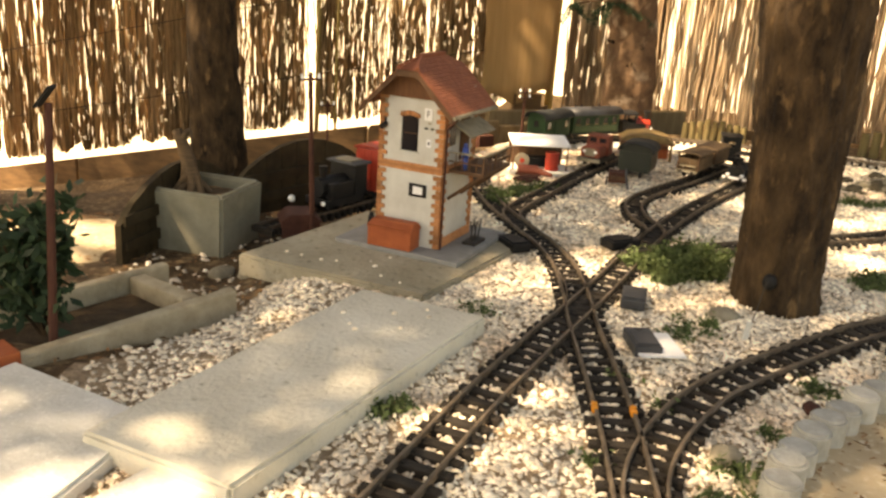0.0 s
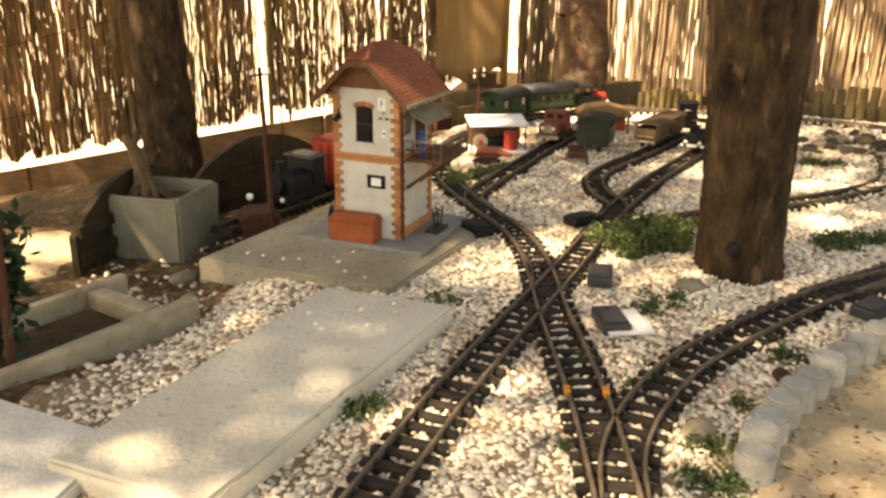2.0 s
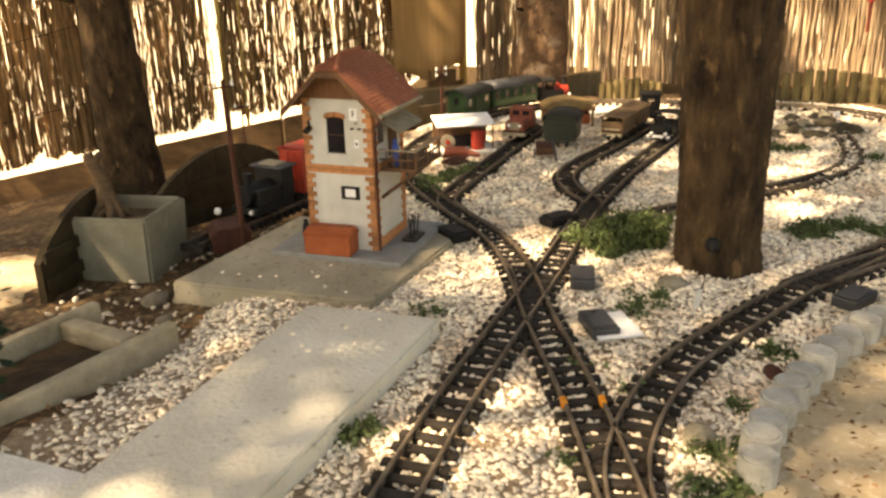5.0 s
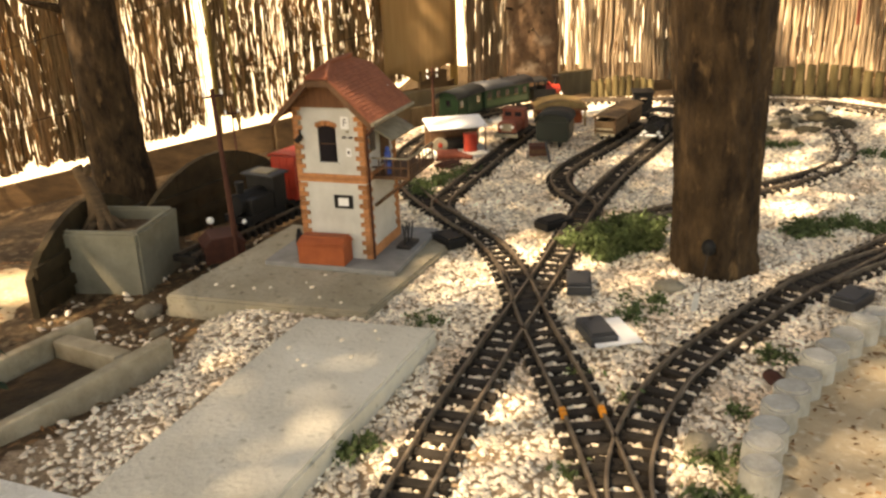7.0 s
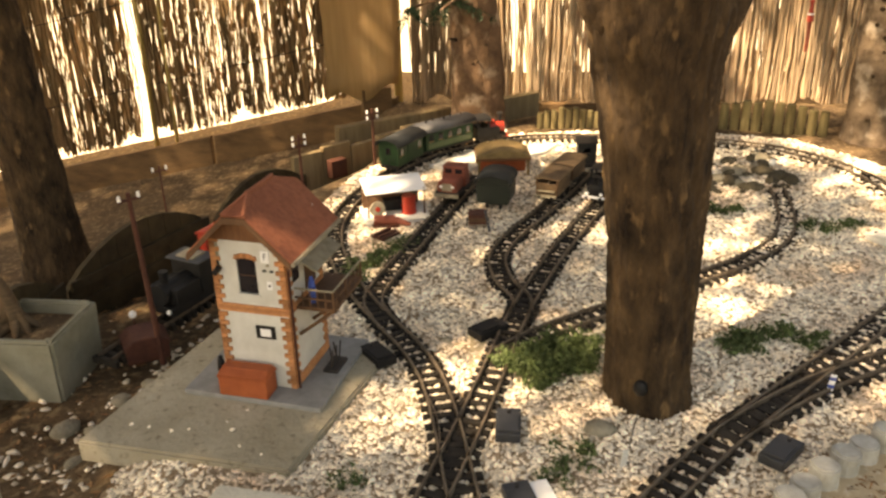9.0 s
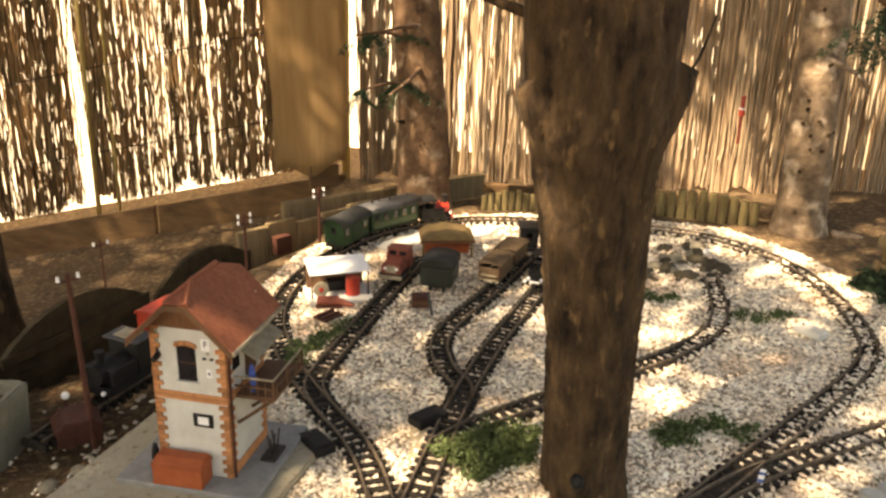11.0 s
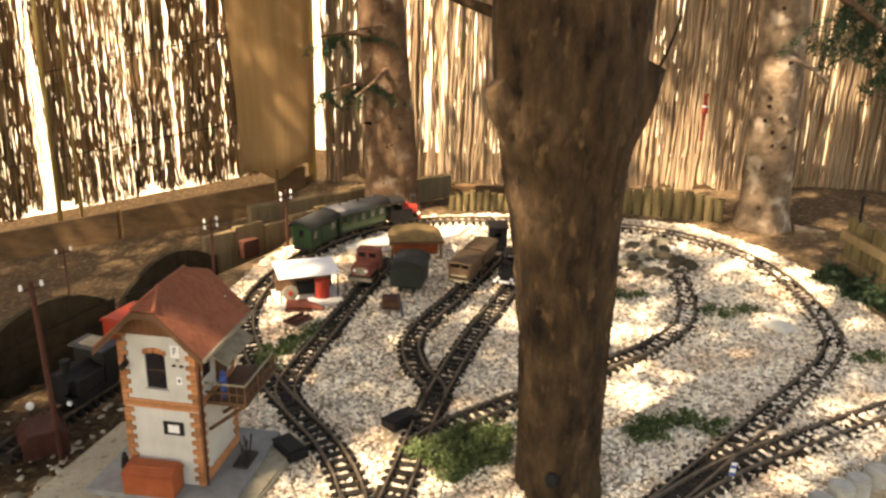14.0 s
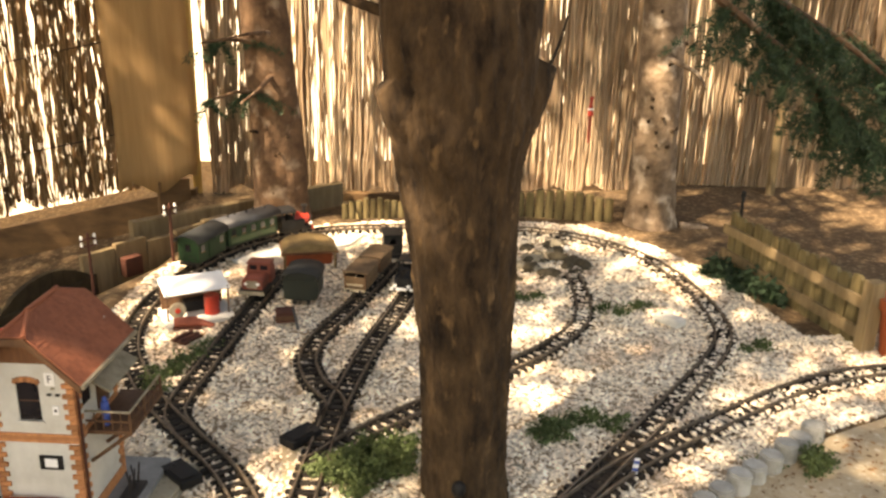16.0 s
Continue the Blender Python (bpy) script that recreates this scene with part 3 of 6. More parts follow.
# ---- trees ----
def limb(bm, pts, seg=14, wav=0.0, seed=0, step=0.03, relief=0.0):
    """A tapered limb through (x, y, z, radius) points."""
    r = np.random.RandomState(seed)
    P = np.array(pts, float)
    s = np.r_[0, np.cumsum(np.linalg.norm(np.diff(P[:, :3], axis=0), axis=1))]
    n = max(4, int(s[-1] / step))
    ss = np.linspace(0, s[-1], n)
    Q = np.stack([np.interp(ss, s, P[:, k]) for k in range(4)], 1)
    for k in range(3):
        Q[1:-1, k] = (Q[:-2, k] + 2 * Q[1:-1, k] + Q[2:, k]) / 4
    rings = []
    ph = r.uniform(0, 6.28, 5)
    for i in range(n):
        d = Vector(Q[min(i + 1, n - 1), :3] - Q[max(i - 1, 0), :3])
        m = Vector((0, 0, 1)).rotation_difference(d.normalized()).to_matrix()
        ring = []
        for j in range(seg):
            a = 6.2832 * j / seg
            k = 1 + wav * (math.sin(3 * a + ph[0] + ss[i] * 3) + 0.6 * math.sin(7 * a + ph[1] - ss[i] * 4) + 0.5 * math.sin(5 * a + ph[2] + ss[i] * 11)) / 2 + r.uniform(-wav, wav) * 0.3
            if relief:
                q3 = Vector((math.cos(a) * 5.5 + seed, math.sin(a) * 5.5, ss[i] * 9.0 + 0.6 * math.sin(ss[i] * 9 + 3 * a)))
                k -= relief * (1 - abs(noise.noise(q3)) * 3.2) * 0.5 + relief * 0.5 * noise.noise(q3 * 2.7)
            ring.append(bm.verts.new(Vector(Q[i, :3]) + m @ Vector((math.cos(a), math.sin(a), 0)) * Q[i, 3] * k))
        rings.append(ring)
    for i in range(n - 1):
        for j in range(seg):
            bm.faces.new((rings[i][j], rings[i][(j + 1) % seg], rings[i + 1][(j + 1) % seg], rings[i + 1][j]))
    bm.faces.new(rings[-1])
    bm.faces.new(rings[0][::-1])
    return bm

def leaves(name, centres, per, size, spread, seed, material, parent, long=1.0, wide=0.45):
    r = np.random.RandomState(seed)
    C = np.repeat(np.array(centres, float), per, 0)
    n = len(C)
    C = C + r.normal(0, 1, (n, 3)) * np.array(spread)
    a = r.normal(0, 1, (n, 3))
    a /= np.linalg.norm(a, axis=1)[:, None]
    b = np.cross(a, r.normal(0, 1, (n, 3)))
    b /= np.linalg.norm(b, axis=1)[:, None]
    s = r.uniform(0.6, 1.2, n)[:, None] * size
    V = np.stack([C - a * s * long, C + b * s * wide, C + a * s * long, C - b * s * wide], 1)
    ob = raw(name, V.reshape(-1, 3), np.arange(4 * n).reshape(-1, 4), material)
    ob.parent = parent
    return ob

# spots to leave sunny: centre, half-widths, share of the leaf clumps kept
LIT = [(0.75, 3.17, 0.75, 0.28, 0.0), (1.50, 2.15, 0.42, 0.42, 0.5), (1.85, 2.95, 0.35, 0.28, 0.2), (-1.12, 1.90, 0.36, 0.30, 0.0), (0.30, 2.75, 0.30, 0.30, 0.4), (-0.60, 0.66, 0.26, 0.20, 0.1), (0.95, 1.80, 0.25, 0.25, 0.45), (0.15, 0.95, 0.14, 0.20, 0.35), (0.60, 1.20, 0.22, 0.16, 0.35), (-0.12, 1.02, 0.09, 0.08, 0.55), (0.88, 0.78, 0.30, 0.18, 0.3),
       (1.58, 4.24, 0.42, 0.28, 0.0), (1.29, 4.00, 0.20, 0.11, 0.0), (2.25, 3.80, 0.36, 0.24, 0.0), (1.12, 3.78, 0.16, 0.10, 0.1), (2.68, 3.10, 0.16, 0.20, 0.1), (3.30, 3.70, 0.20, 0.12, 0.4)]
def shade_clumps(r, x0, x1, y0, y1, n, high=3.1):
    """Unseen leaf clumps set sunward of the ground they shade, thinner above its sunny spots."""
    out = []
    while len(out) < n:
        x, y, z = r.uniform(x0, x1), r.uniform(y0, y1), high + r.normal(0, 0.2)
        p = 0.50 + 1.5 * noise.noise(Vector((x * 2.3, y * 2.3, 7.0)))
        if x < 1.35 and y < 2.1:
            p += 0.40
        if x < -0.1 or (x > 1.2 and y < 1.75):
            p += 0.40
        if y > 3.55 and x > 0.4:
            p += 0.25
        for cx, cy, rx, ry, k in LIT:
            if ((x - cx) / rx) ** 2 + ((y - cy) / ry) ** 2 < 1:
                p *= k
        n -= 1
        if r.rand() < p:
            out.append((x + sun_dir.x * z / sun_dir.z, y + sun_dir.y * z / sun_dir.z, z))
            n += 1
    return np.array(out)

def tree(pos, limbs, material, label, crown, per, size, spread, seed, leafmat, wav=0.06, fine=False):
    t = thing("tree", Matrix.Translation(pos), label, "tree")
    bm = bmesh.new()
    if fine:
        limb(bm, limbs[0], 120, wav, seed, 0.008, 0.075)
    else:
        limb(bm, limbs[0], 48, wav * 0.6, seed, 0.02, 0.07)
    part("trunk", bm, material, t, smooth=True)
    for k, l in enumerate(limbs[1:]):
        part("limb", limb(bmesh.new(), l, 12, wav, seed + k + 1), material, t, smooth=True)
    # leaves out of view, set for the shade they cast, not round the trunk
    if crown is not None:
        leaves("crown", crown - np.array(pos), per, size, spread, seed, leafmat, t)
    return t
r = np.random.RandomState(12)
front = tree((0.70, 1.465, BED), [
    [(0.01, 0, -0.03, 0.092), (0.006, 0, 0.01, 0.086), (0, 0, 0.05, 0.083), (-0.002, 0, 0.12, 0.082), (-0.010, 0, 0.35, 0.088), (-0.020, 0, 0.50, 0.094), (-0.026, 0.0, 0.60, 0.100), (-0.034, 0.0, 0.68, 0.108), (-0.038, 0, 0.74, 0.118), (-0.040, 0, 0.80, 0.124), (-0.042, 0, 0.90, 0.120), (-0.044, 0.01, 1.00, 0.112), (-0.044, 0.02, 1.15, 0.09)],
    [(-0.08, 0.0, 0.70, 0.060), (-0.115, 0, 0.80, 0.055), (-0.130, 0.0, 0.92, 0.048), (-0.14, 0.02, 1.2, 0.042), (-0.20, 0.1, 1.9, 0.03), (-0.5, 0.2, 2.6, 0.015)],
    [(0.0, -0.01, 0.74, 0.075), (0.018, -0.02, 0.86, 0.072), (0.035, -0.01, 1.0, 0.066), (0.06, 0, 1.3, 0.055), (0.25, -0.1, 1.9, 0.035), (0.6, -0.2, 2.7, 0.015)],
    [(-0.05, -0.03, 0.78, 0.06), (-0.052, -0.03, 0.92, 0.056), (-0.05, 0.05, 1.3, 0.045), (0.1, 0.6, 2.5, 0.02)],
    [(-0.09, -0.01, 0.735, 0.050), (-0.130, -0.015, 0.785, 0.048), (-0.158, -0.02, 0.815, 0.040), (-0.176, -0.02, 0.832, 0.022)],
    [(0.04, -0.01, 0.74, 0.052), (0.075, -0.015, 0.80, 0.046), (0.098, -0.02, 0.845, 0.036), (0.106, -0.02, 0.866, 0.030)],
    [(-0.10, 0.0, 0.92, 0.012), (-0.22, 0.1, 0.965, 0.008), (-0.35, 0.22, 1.03, 0.004)],
    [(0.10, 0.0, 0.80, 0.005), (0.20, 0.1, 0.86, 0.003), (0.28, 0.2, 0.93, 0.002)],
], M_BARK, "thick dark brown tree trunk rising out of the gravel", shade_clumps(r, -1.2, 2.6, -0.3, 2.1, 680), 40, 0.055, (0.12, 0.12, 0.08), 21, M_SHADELEAF, 0.05, True)
# knot on the trunk
part("knot", ball((-0.045, -0.074, 0.075), 0.014, seg=14, sz=1.2), M_BLACK, front, "dark round hole in the bark")

tree((-0.885, 3.02, -0.30), [
    [(0.02, 0, -0.05, 0.13), (0.01, 0, 0.1, 0.110), (0, 0, 0.4, 0.094), (-0.015, 0, 0.9, 0.084), (-0.05, 0.02, 1.6, 0.078), (-0.1, 0.05, 3.0, 0.05)],
    [(-0.05, 0, 0.75, 0.02), (-0.14, -0.05, 0.78, 0.012), (-0.2, -0.08, 0.80, 0.006)],
], M_BARK, "rough dark trunk of a tree before the screen", shade_clumps(r, -3.2, 0.4, 2.1, 5.6, 900), 40, 0.055, (0.12, 0.12, 0.08), 31, M_SHADELEAF)
back_spruce = tree((0.745, 3.52, -0.05), [
    [(0.02, 0, -0.1, 0.14), (0.01, 0, 0.08, 0.112), (0, 0, 0.4, 0.098), (-0.03, 0, 0.8, 0.092), (-0.07, 0.02, 1.4, 0.08), (-0.1, 0.05, 3.2, 0.04)],
    [(-0.02, -0.05, 0.62, 0.012), (-0.12, -0.3, 0.60, 0.006), (-0.2, -0.4, 0.57, 0.003)],
    [(-0.02, -0.05, 0.78, 0.012), (-0.14, -0.3, 0.80, 0.006), (-0.24, -0.4, 0.79, 0.003)],
], M_BARK2, "scaly spruce trunk standing by the reed screen", shade_clumps(r, 0.4, 2.0, 2.1, 4.9, 470), 40, 0.055, (0.12, 0.12, 0.08), 41, M_SHADELEAF)
spruce = tree((2.20, 2.98, -0.03), [
    [(0.0, 0, -0.08, 0.13), (-0.01, 0, 0.08, 0.100), (-0.02, 0, 0.35, 0.089), (-0.03, 0, 0.8, 0.084), (-0.05, 0.02, 1.5, 0.075), (-0.08, 0.05, 3.2, 0.05)],
    [(0.1, -0.08, -0.02, 0.05), (0.2, -0.12, -0.01, 0.03), (0.26, -0.14, -0.03, 0.01)],
    [(-0.04, -0.06, 0.70, 0.012), (-0.12, -0.35, 0.68, 0.006), (-0.16, -0.45, 0.64, 0.003)],
    [(0.02, -0.06, 1.15, 0.02), (-0.15, -0.5, 1.12, 0.014), (-0.40, -1.0, 1.0, 0.008)],
], M_BARK3, "thick pale scaly spruce trunk at the corner", shade_clumps(r, 2.0, 4.8, 2.1, 4.9, 620), 40, 0.055, (0.12, 0.12, 0.08), 51, M_SHADELEAF)

def twig(parent, p, q, n, seed, droop=0.05):
    """A spruce branch with needles along hanging side twigs."""
    rr = np.random.RandomState(seed)
    p, q = np.array(p, float), np.array(q, float)
    bm = limb(bmesh.new(), [(*p, 0.012), (*((p + q) / 2 + (0, 0, 0.02)), 0.008), (*q, 0.003)], 6, 0.0, seed)
    part("limb", bm, M_BARK2, parent)
    cs = []
    for _ in range(n):
        b = p + (q - p) * rr.uniform(0.05, 1.0)
        d = rr.normal(0, 1, 3) * (0.08, 0.08, 0.02) + (0, 0, -droop)
        for t in np.linspace(0, 1, 7):
            cs.append(b + d * t + (0, 0, -0.03 * t * t))
    return leaves("needles", cs, 17, 0.015, (0.007, 0.007, 0.006), seed, M_NEEDLE, parent, 1.0, 0.13)
twig(spruce, (-0.66, -1.06, 0.97), (-0.02, -1.08, 0.56), 62, 61, 0.07)
twig(spruce, (-0.45, -1.0, 0.98), (0.10, -1.10, 0.66), 52, 62, 0.08)
twig(spruce, (-0.56, -1.0, 1.02), (-0.25, -1.06, 0.84), 34, 63, 0.06)
twig(spruce, (-0.15, -1.0, 0.88), (0.20, -1.12, 0.58), 44, 64, 0.09)
twig(spruce, (-0.30, -1.05, 0.72), (-0.02, -1.10, 0.52), 26, 65, 0.07)

twig(back_spruce, (-0.04, -0.06, 0.56), (-0.30, -0.16, 0.54), 9, 71, 0.03)
twig(back_spruce, (-0.05, -0.06, 0.74), (-0.31, -0.14, 0.75), 9, 72, 0.03)
# dead branch stubs and knots on the pale trunk
kr = np.random.RandomState(15)
for i in range(17):
    z, a = kr.uniform(0.05, 1.0), kr.uniform(-2.7, -0.6)
    rad = 0.092 - 0.012 * z
    c, d = Vector((-0.02 - 0.02 * z, 0, z)), Vector((math.cos(a), math.sin(a), 0.25))
    part("knot", cyl(c + d * (rad - 0.012), c + d * (rad + kr.uniform(0.002, 0.022)), 0.0095, 0.006, seg=8), M_BARK, spruce, "dark knot where a branch broke off", True)
kr = np.random.RandomState(16)
for i in range(9):
    z, a = kr.uniform(0.1, 1.0), kr.uniform(-2.7, -0.6)
    c, d = Vector((-0.03 * z, 0, z)), Vector((math.cos(a), math.sin(a), 0.2))
    part("knot", cyl(c + d * 0.085, c + d * (0.10 + kr.uniform(0.0, 0.03)), 0.008, 0.004, seg=8), M_BARK, back_spruce, "short broken branch stub", True)

# ---- curb of round concrete palisades ----
cb = bmesh.new()
bmesh.ops.create_cone(cb, cap_ends=True, segments=20, radius1=0.0262, radius2=0.0252, depth=0.085)
bmesh.ops.bevel(cb, geom=[e for e in cb.edges if abs(e.verts[0].co.z - e.verts[1].co.z) < 1e-5 and e.verts[0].co.z > 0], offset=0.004, segments=2, affect='EDGES')
curb_post = None
for i, (x, y) in enumerate(CURB):
    m = pose(x, y, -0.014 + 0.004 * math.sin(i * 2.3), 2 * math.sin(i * 1.7), 2 * math.cos(i * 2.9), i * 40)
    if curb_post is None:
        curb_post = tagged(ob_from("curb_post", cb, M_CURB, False), "short round grey concrete palisade set in a curved curb", "curb post", "curb posts")
        curb_post.matrix_world = m
    else:
        copy_thing(curb_post, m)

# ---- tracks ----
GAUGE = 0.045
def widen(y):
    """The near turnouts are of a broader pattern than the far sidings."""
    return 1.22 - 0.22 * smooth_step(0.95, 2.0, y)
sleeper_me = None
def track(name, pts, label, step=0.0275, z=0.0):
    global sleeper_me
    t = thing("track", Matrix(), label, "track", "model tracks")
    xy, d, s = spline(pts, 0.012)
    n = np.stack([-d[:, 1], d[:, 0]], 1)
    prof = [(-0.0036, -0.007), (0.0036, -0.007), (0.0014, -0.005), (0.0014, -0.002), (0.0026, -0.001), (0.0026, 0.0012), (-0.0026, 0.0012), (-0.0026, -0.001), (-0.0014, -0.002), (-0.0014, -0.005)]
    K = len(prof)
    for side in (-1, 1):
        c = xy + n * side * (GAUGE / 2 * widen(xy[:, 1]))[:, None]
        V = np.zeros((len(c), K, 3))
        for k, (a, h) in enumerate(prof):
            V[:, k, :2] = c + n * a
            V[:, k, 2] = z + h + 0.004
        i, k = np.meshgrid(np.arange(len(c) - 1), np.arange(K), indexing="ij")
        f = np.stack([i * K + k, i * K + (k + 1) % K, (i + 1) * K + (k + 1) % K, (i + 1) * K + k], -1).reshape(-1, 4)
        rail = raw("rail", V.reshape(-1, 3), f, M_RAIL)
        rail.parent = t
    if sleeper_me is None:
        bm = box(-0.0380, -0.0066, -0.020, 0.0380, 0.0066, -0.0025, 0.0012)
        for sx in (-1, 1):
            for o in (-0.005, 0.005):
                box(sx * GAUGE / 2 + o - 0.002, -0.004, -0.004, sx * GAUGE / 2 + o + 0.002, 0.004, -0.0005, bm=bm)
        o = ob_from("sleeper", bm, M_SLEEPER)
        sleeper_me = o.data
        bpy.data.objects.remove(o)
    fine, fd, fs = spline(pts, 0.004)
    along = np.r_[0, np.cumsum(np.diff(fs) / (step * widen(fine[1:, 1])))]
    picks = np.searchsorted(along, np.arange(int(along[-1]) + 1))
    for p, h in zip(fine[picks], fd[picks]):
        o = new("sleeper", sleeper_me)
        o.parent = t
        o.matrix_world = pose(p[0], p[1], z + random.uniform(-0.001, 0.001), 0, 0, math.degrees(math.atan2(h[1], h[0])) - 90 + random.uniform(-1.5, 1.5)) @ Matrix.Diagonal((float(widen(p[1])), float(widen(p[1])), 1, 1))
    return t
LABELS = {"through": "straight brown model track crossing the turnouts", "loop": "long curved model track round the gravel bed", "branch": "curved model track leaving along the curb", "spur": "short curved model track ending in weeds",
          "siding": "kinked model siding under a brown wagon", "shed_siding": "overgrown model siding towards the engine shed", "back_siding": "model siding behind the signal tower"}
for k, pts in TRACKS.items():
    track(k, pts, LABELS[k], z=-0.075 if k == "back_siding" else 0.0)

# closed rails, frog and point blades of the turnouts
def blade(a, b, c, label):
    xy, d, s = spline([a, b, c], 0.01)
    n = np.stack([-d[:, 1], d[:, 0]], 1)
    V = np.zeros((len(xy), 4, 3))
    for k, (o, h) in enumerate(((-0.0014, 0.0), (0.0014, 0.0), (0.0014, 0.0048), (-0.0014, 0.0048))):
        V[:, k, :2] = xy + n * o
        V[:, k, 2] = h
    i, k = np.meshgrid(np.arange(len(xy) - 1), np.arange(4), indexing="ij")
    f = np.stack([i * 4 + k, i * 4 + (k + 1) % 4, (i + 1) * 4 + (k + 1) % 4, (i + 1) * 4 + k], -1).reshape(-1, 4)
    return tagged(raw("guard_rail", V.reshape(-1, 3), f, M_RAIL), label, "guard rail")
blade((0.425, 0.935), (0.47, 0.995), (0.53, 1.05), "bright worn guard rail inside the turnout")
blade((0.262, 1.36), (0.268, 1.44), (0.262, 1.52), "worn guard rail beside the crossing")
# orange insulating joiners
for x, y, a in ((0.253, 0.930, -4), (0.309, 0.925, -4)):
    bm = box(-0.0045, -0.010, -0.003, 0.0045, -0.001, 0.006, 0.001)
    box(-0.0045, 0.002, -0.003, 0.0045, 0.011, 0.006, 0.001, bm=bm)
    ob = tagged(ob_from("rail_joiner", bm, M_ORANGE), "orange plastic insulating joiner clipped on a rail", "rail joiner", "rail joiners")
    ob.matrix_world = pose(x, y, 0.001, 0, 0, a)

# point motors
def point_motor(x, y, a, card=False, s=1.0, material=M_GREYP):
    t = thing("point_motor", pose(x, y, 0.0, 0, 0, a), "dark grey plastic point motor box beside the turnout" + (" on a white card" if card else ""), "point motor", "point motors")
    part("body", box(-0.024 * s, -0.043 * s, -0.008, 0.024 * s, 0.043 * s, 0.012 * s, 0.003), material, t)
    part("cover", box(-0.020 * s, -0.036 * s, 0.012 * s, 0.020 * s, 0.020 * s, 0.016 * s, 0.0015), material, t)
    bm = cyl((0, 0.028 * s, 0.012 * s), (0, 0.028 * s, 0.0155 * s), 0.004 * s)
    part("screw", bm, M_IRON, t)
    return t
point_motor(0.398, 1.395, -14)
point_motor(0.372, 1.180, 4)
point_motor(0.175, 1.700, 25, material=M_BLACK)
point_motor(0.435, 1.765, -60, material=M_BLACK)
point_motor(0.86, 1.225, -54)
point_motor(1.62, 2.05, 20, material=M_CONC2)
ob = tagged(ob_from("card", box(-0.04, -0.05, -0.002, 0.04, 0.05, 0.001), M_WHITE), "white card lying on gravel under a point motor", "card")
ob.matrix_world = pose(0.393, 1.178, 0.0, 0, 0, 6)
ob = tagged(ob_from("ground_plate", slab_poly([(0.36, 1.60), (0.42, 1.60), (0.47, 1.79), (0.40, 1.81)], -0.022, -0.010, 0.002), M_SAND), "flat sandy stone plate between the tracks", "stone")

# ---- signal tower ----
TW, TD, TH = 0.150, 0.168, 0.306
tower = thing("signal_tower", pose(-0.137, 1.645, 0.0, 0, 0, -24.3) @ Matrix.Diagonal((1, 1, 1.15, 1)), "model signal tower with grey plaster walls and red tiled roof", "signal tower")
part("base_plate", box(-0.075, -0.055, 0.0, TW + 0.075, TD + 0.055, 0.010, 0.002), M_PLATE, tower, "grey printed base plate")
T0 = 0.010
Z1 = T0 + 0.150
WX0, WX1, WZ0, WZ1 = 0.050, 0.091, 0.191, 0.258
def pierced(xs, zs, y0, y1, holes):
    """One wall of grid cells with openings right through it."""
    bm = bmesh.new()
    v = {(i, k, f): bm.verts.new((x, y, z)) for i, x in enumerate(xs) for k, z in enumerate(zs) for f, y in enumerate((y0, y1))}
    solid = lambda i, k: 0 <= i < len(xs) - 1 and 0 <= k < len(zs) - 1 and (i, k) not in holes
    for i in range(len(xs) - 1):
        for k in range(len(zs) - 1):
            if not solid(i, k):
                continue
            bm.faces.new((v[i, k, 0], v[i + 1, k, 0], v[i + 1, k + 1, 0], v[i, k + 1, 0]))
            bm.faces.new((v[i, k, 1], v[i, k + 1, 1], v[i + 1, k + 1, 1], v[i + 1, k, 1]))
            for di, dk, p, q in ((-1, 0, (i, k), (i, k + 1)), (1, 0, (i + 1, k), (i + 1, k + 1)), (0, -1, (i, k), (i + 1, k)), (0, 1, (i, k + 1), (i + 1, k + 1))):
                if not solid(i + di, k + dk):
                    bm.faces.new((v[(*p, 0)], v[(*q, 0)], v[(*q, 1)], v[(*p, 1)]))
    bmesh.ops.recalc_face_normals(bm, faces=bm.faces)
    return bm
part("wall", pierced((0, WX0, WX1, TW), (T0, WZ0, WZ1, TH - 0.014), 0.0, 0.006, {(1, 1)}), M_PLASTER, tower)
part("wall", box(TW - 0.006, 0.006, T0, TW, TD, TH - 0.014), M_PLASTER, tower)
part("wall", box(0, 0.006, T0, 0.006, TD, TH - 0.014), M_PLASTER, tower)
part("wall", box(0.006, TD - 0.006, T0, TW - 0.006, TD, TH), M_PLASTER, tower)
win = part("window", box(WX0, 0.0035, WZ0, WX1, 0.005, WZ1), M_GLASS, tower, "dark narrow window pane")
part("window_sill", box(WX0 - 0.004, -0.004, WZ0 - 0.004, WX1 + 0.004, 0.002, WZ0), M_PLASTER, win)
bm = bmesh.new()
for i in range(7):
    u = (i - 3) / 3
    box(-0.0035, -0.0028, -0.004, 0.0035, 0.001, 0.004, m=Matrix.Translation(((WX0 + WX1) / 2 + u * 0.020, 0, WZ1 + 0.004 - 0.004 * u * u)) @ Matrix.Rotation(-u * 0.35, 4, 'Y'), bm=bm)
part("lintel", bm, M_BRICK, win, "arched brick lintel")
for z in (0.224,):
    part("glazing_bar", box(WX0, 0.0022, z - 0.0006, WX1, 0.0034, z + 0.0006), M_TIMBER, win)
# side doorway and window
side = part("door", box(TW, 0.085, Z1 + 0.012, TW + 0.0015, 0.135, 0.262), M_TIMBER, tower, "dark doorway on the balcony")
part("window", box(TW, 0.03, 0.205, TW + 0.0015, 0.06, 0.252), M_GLASS, tower)
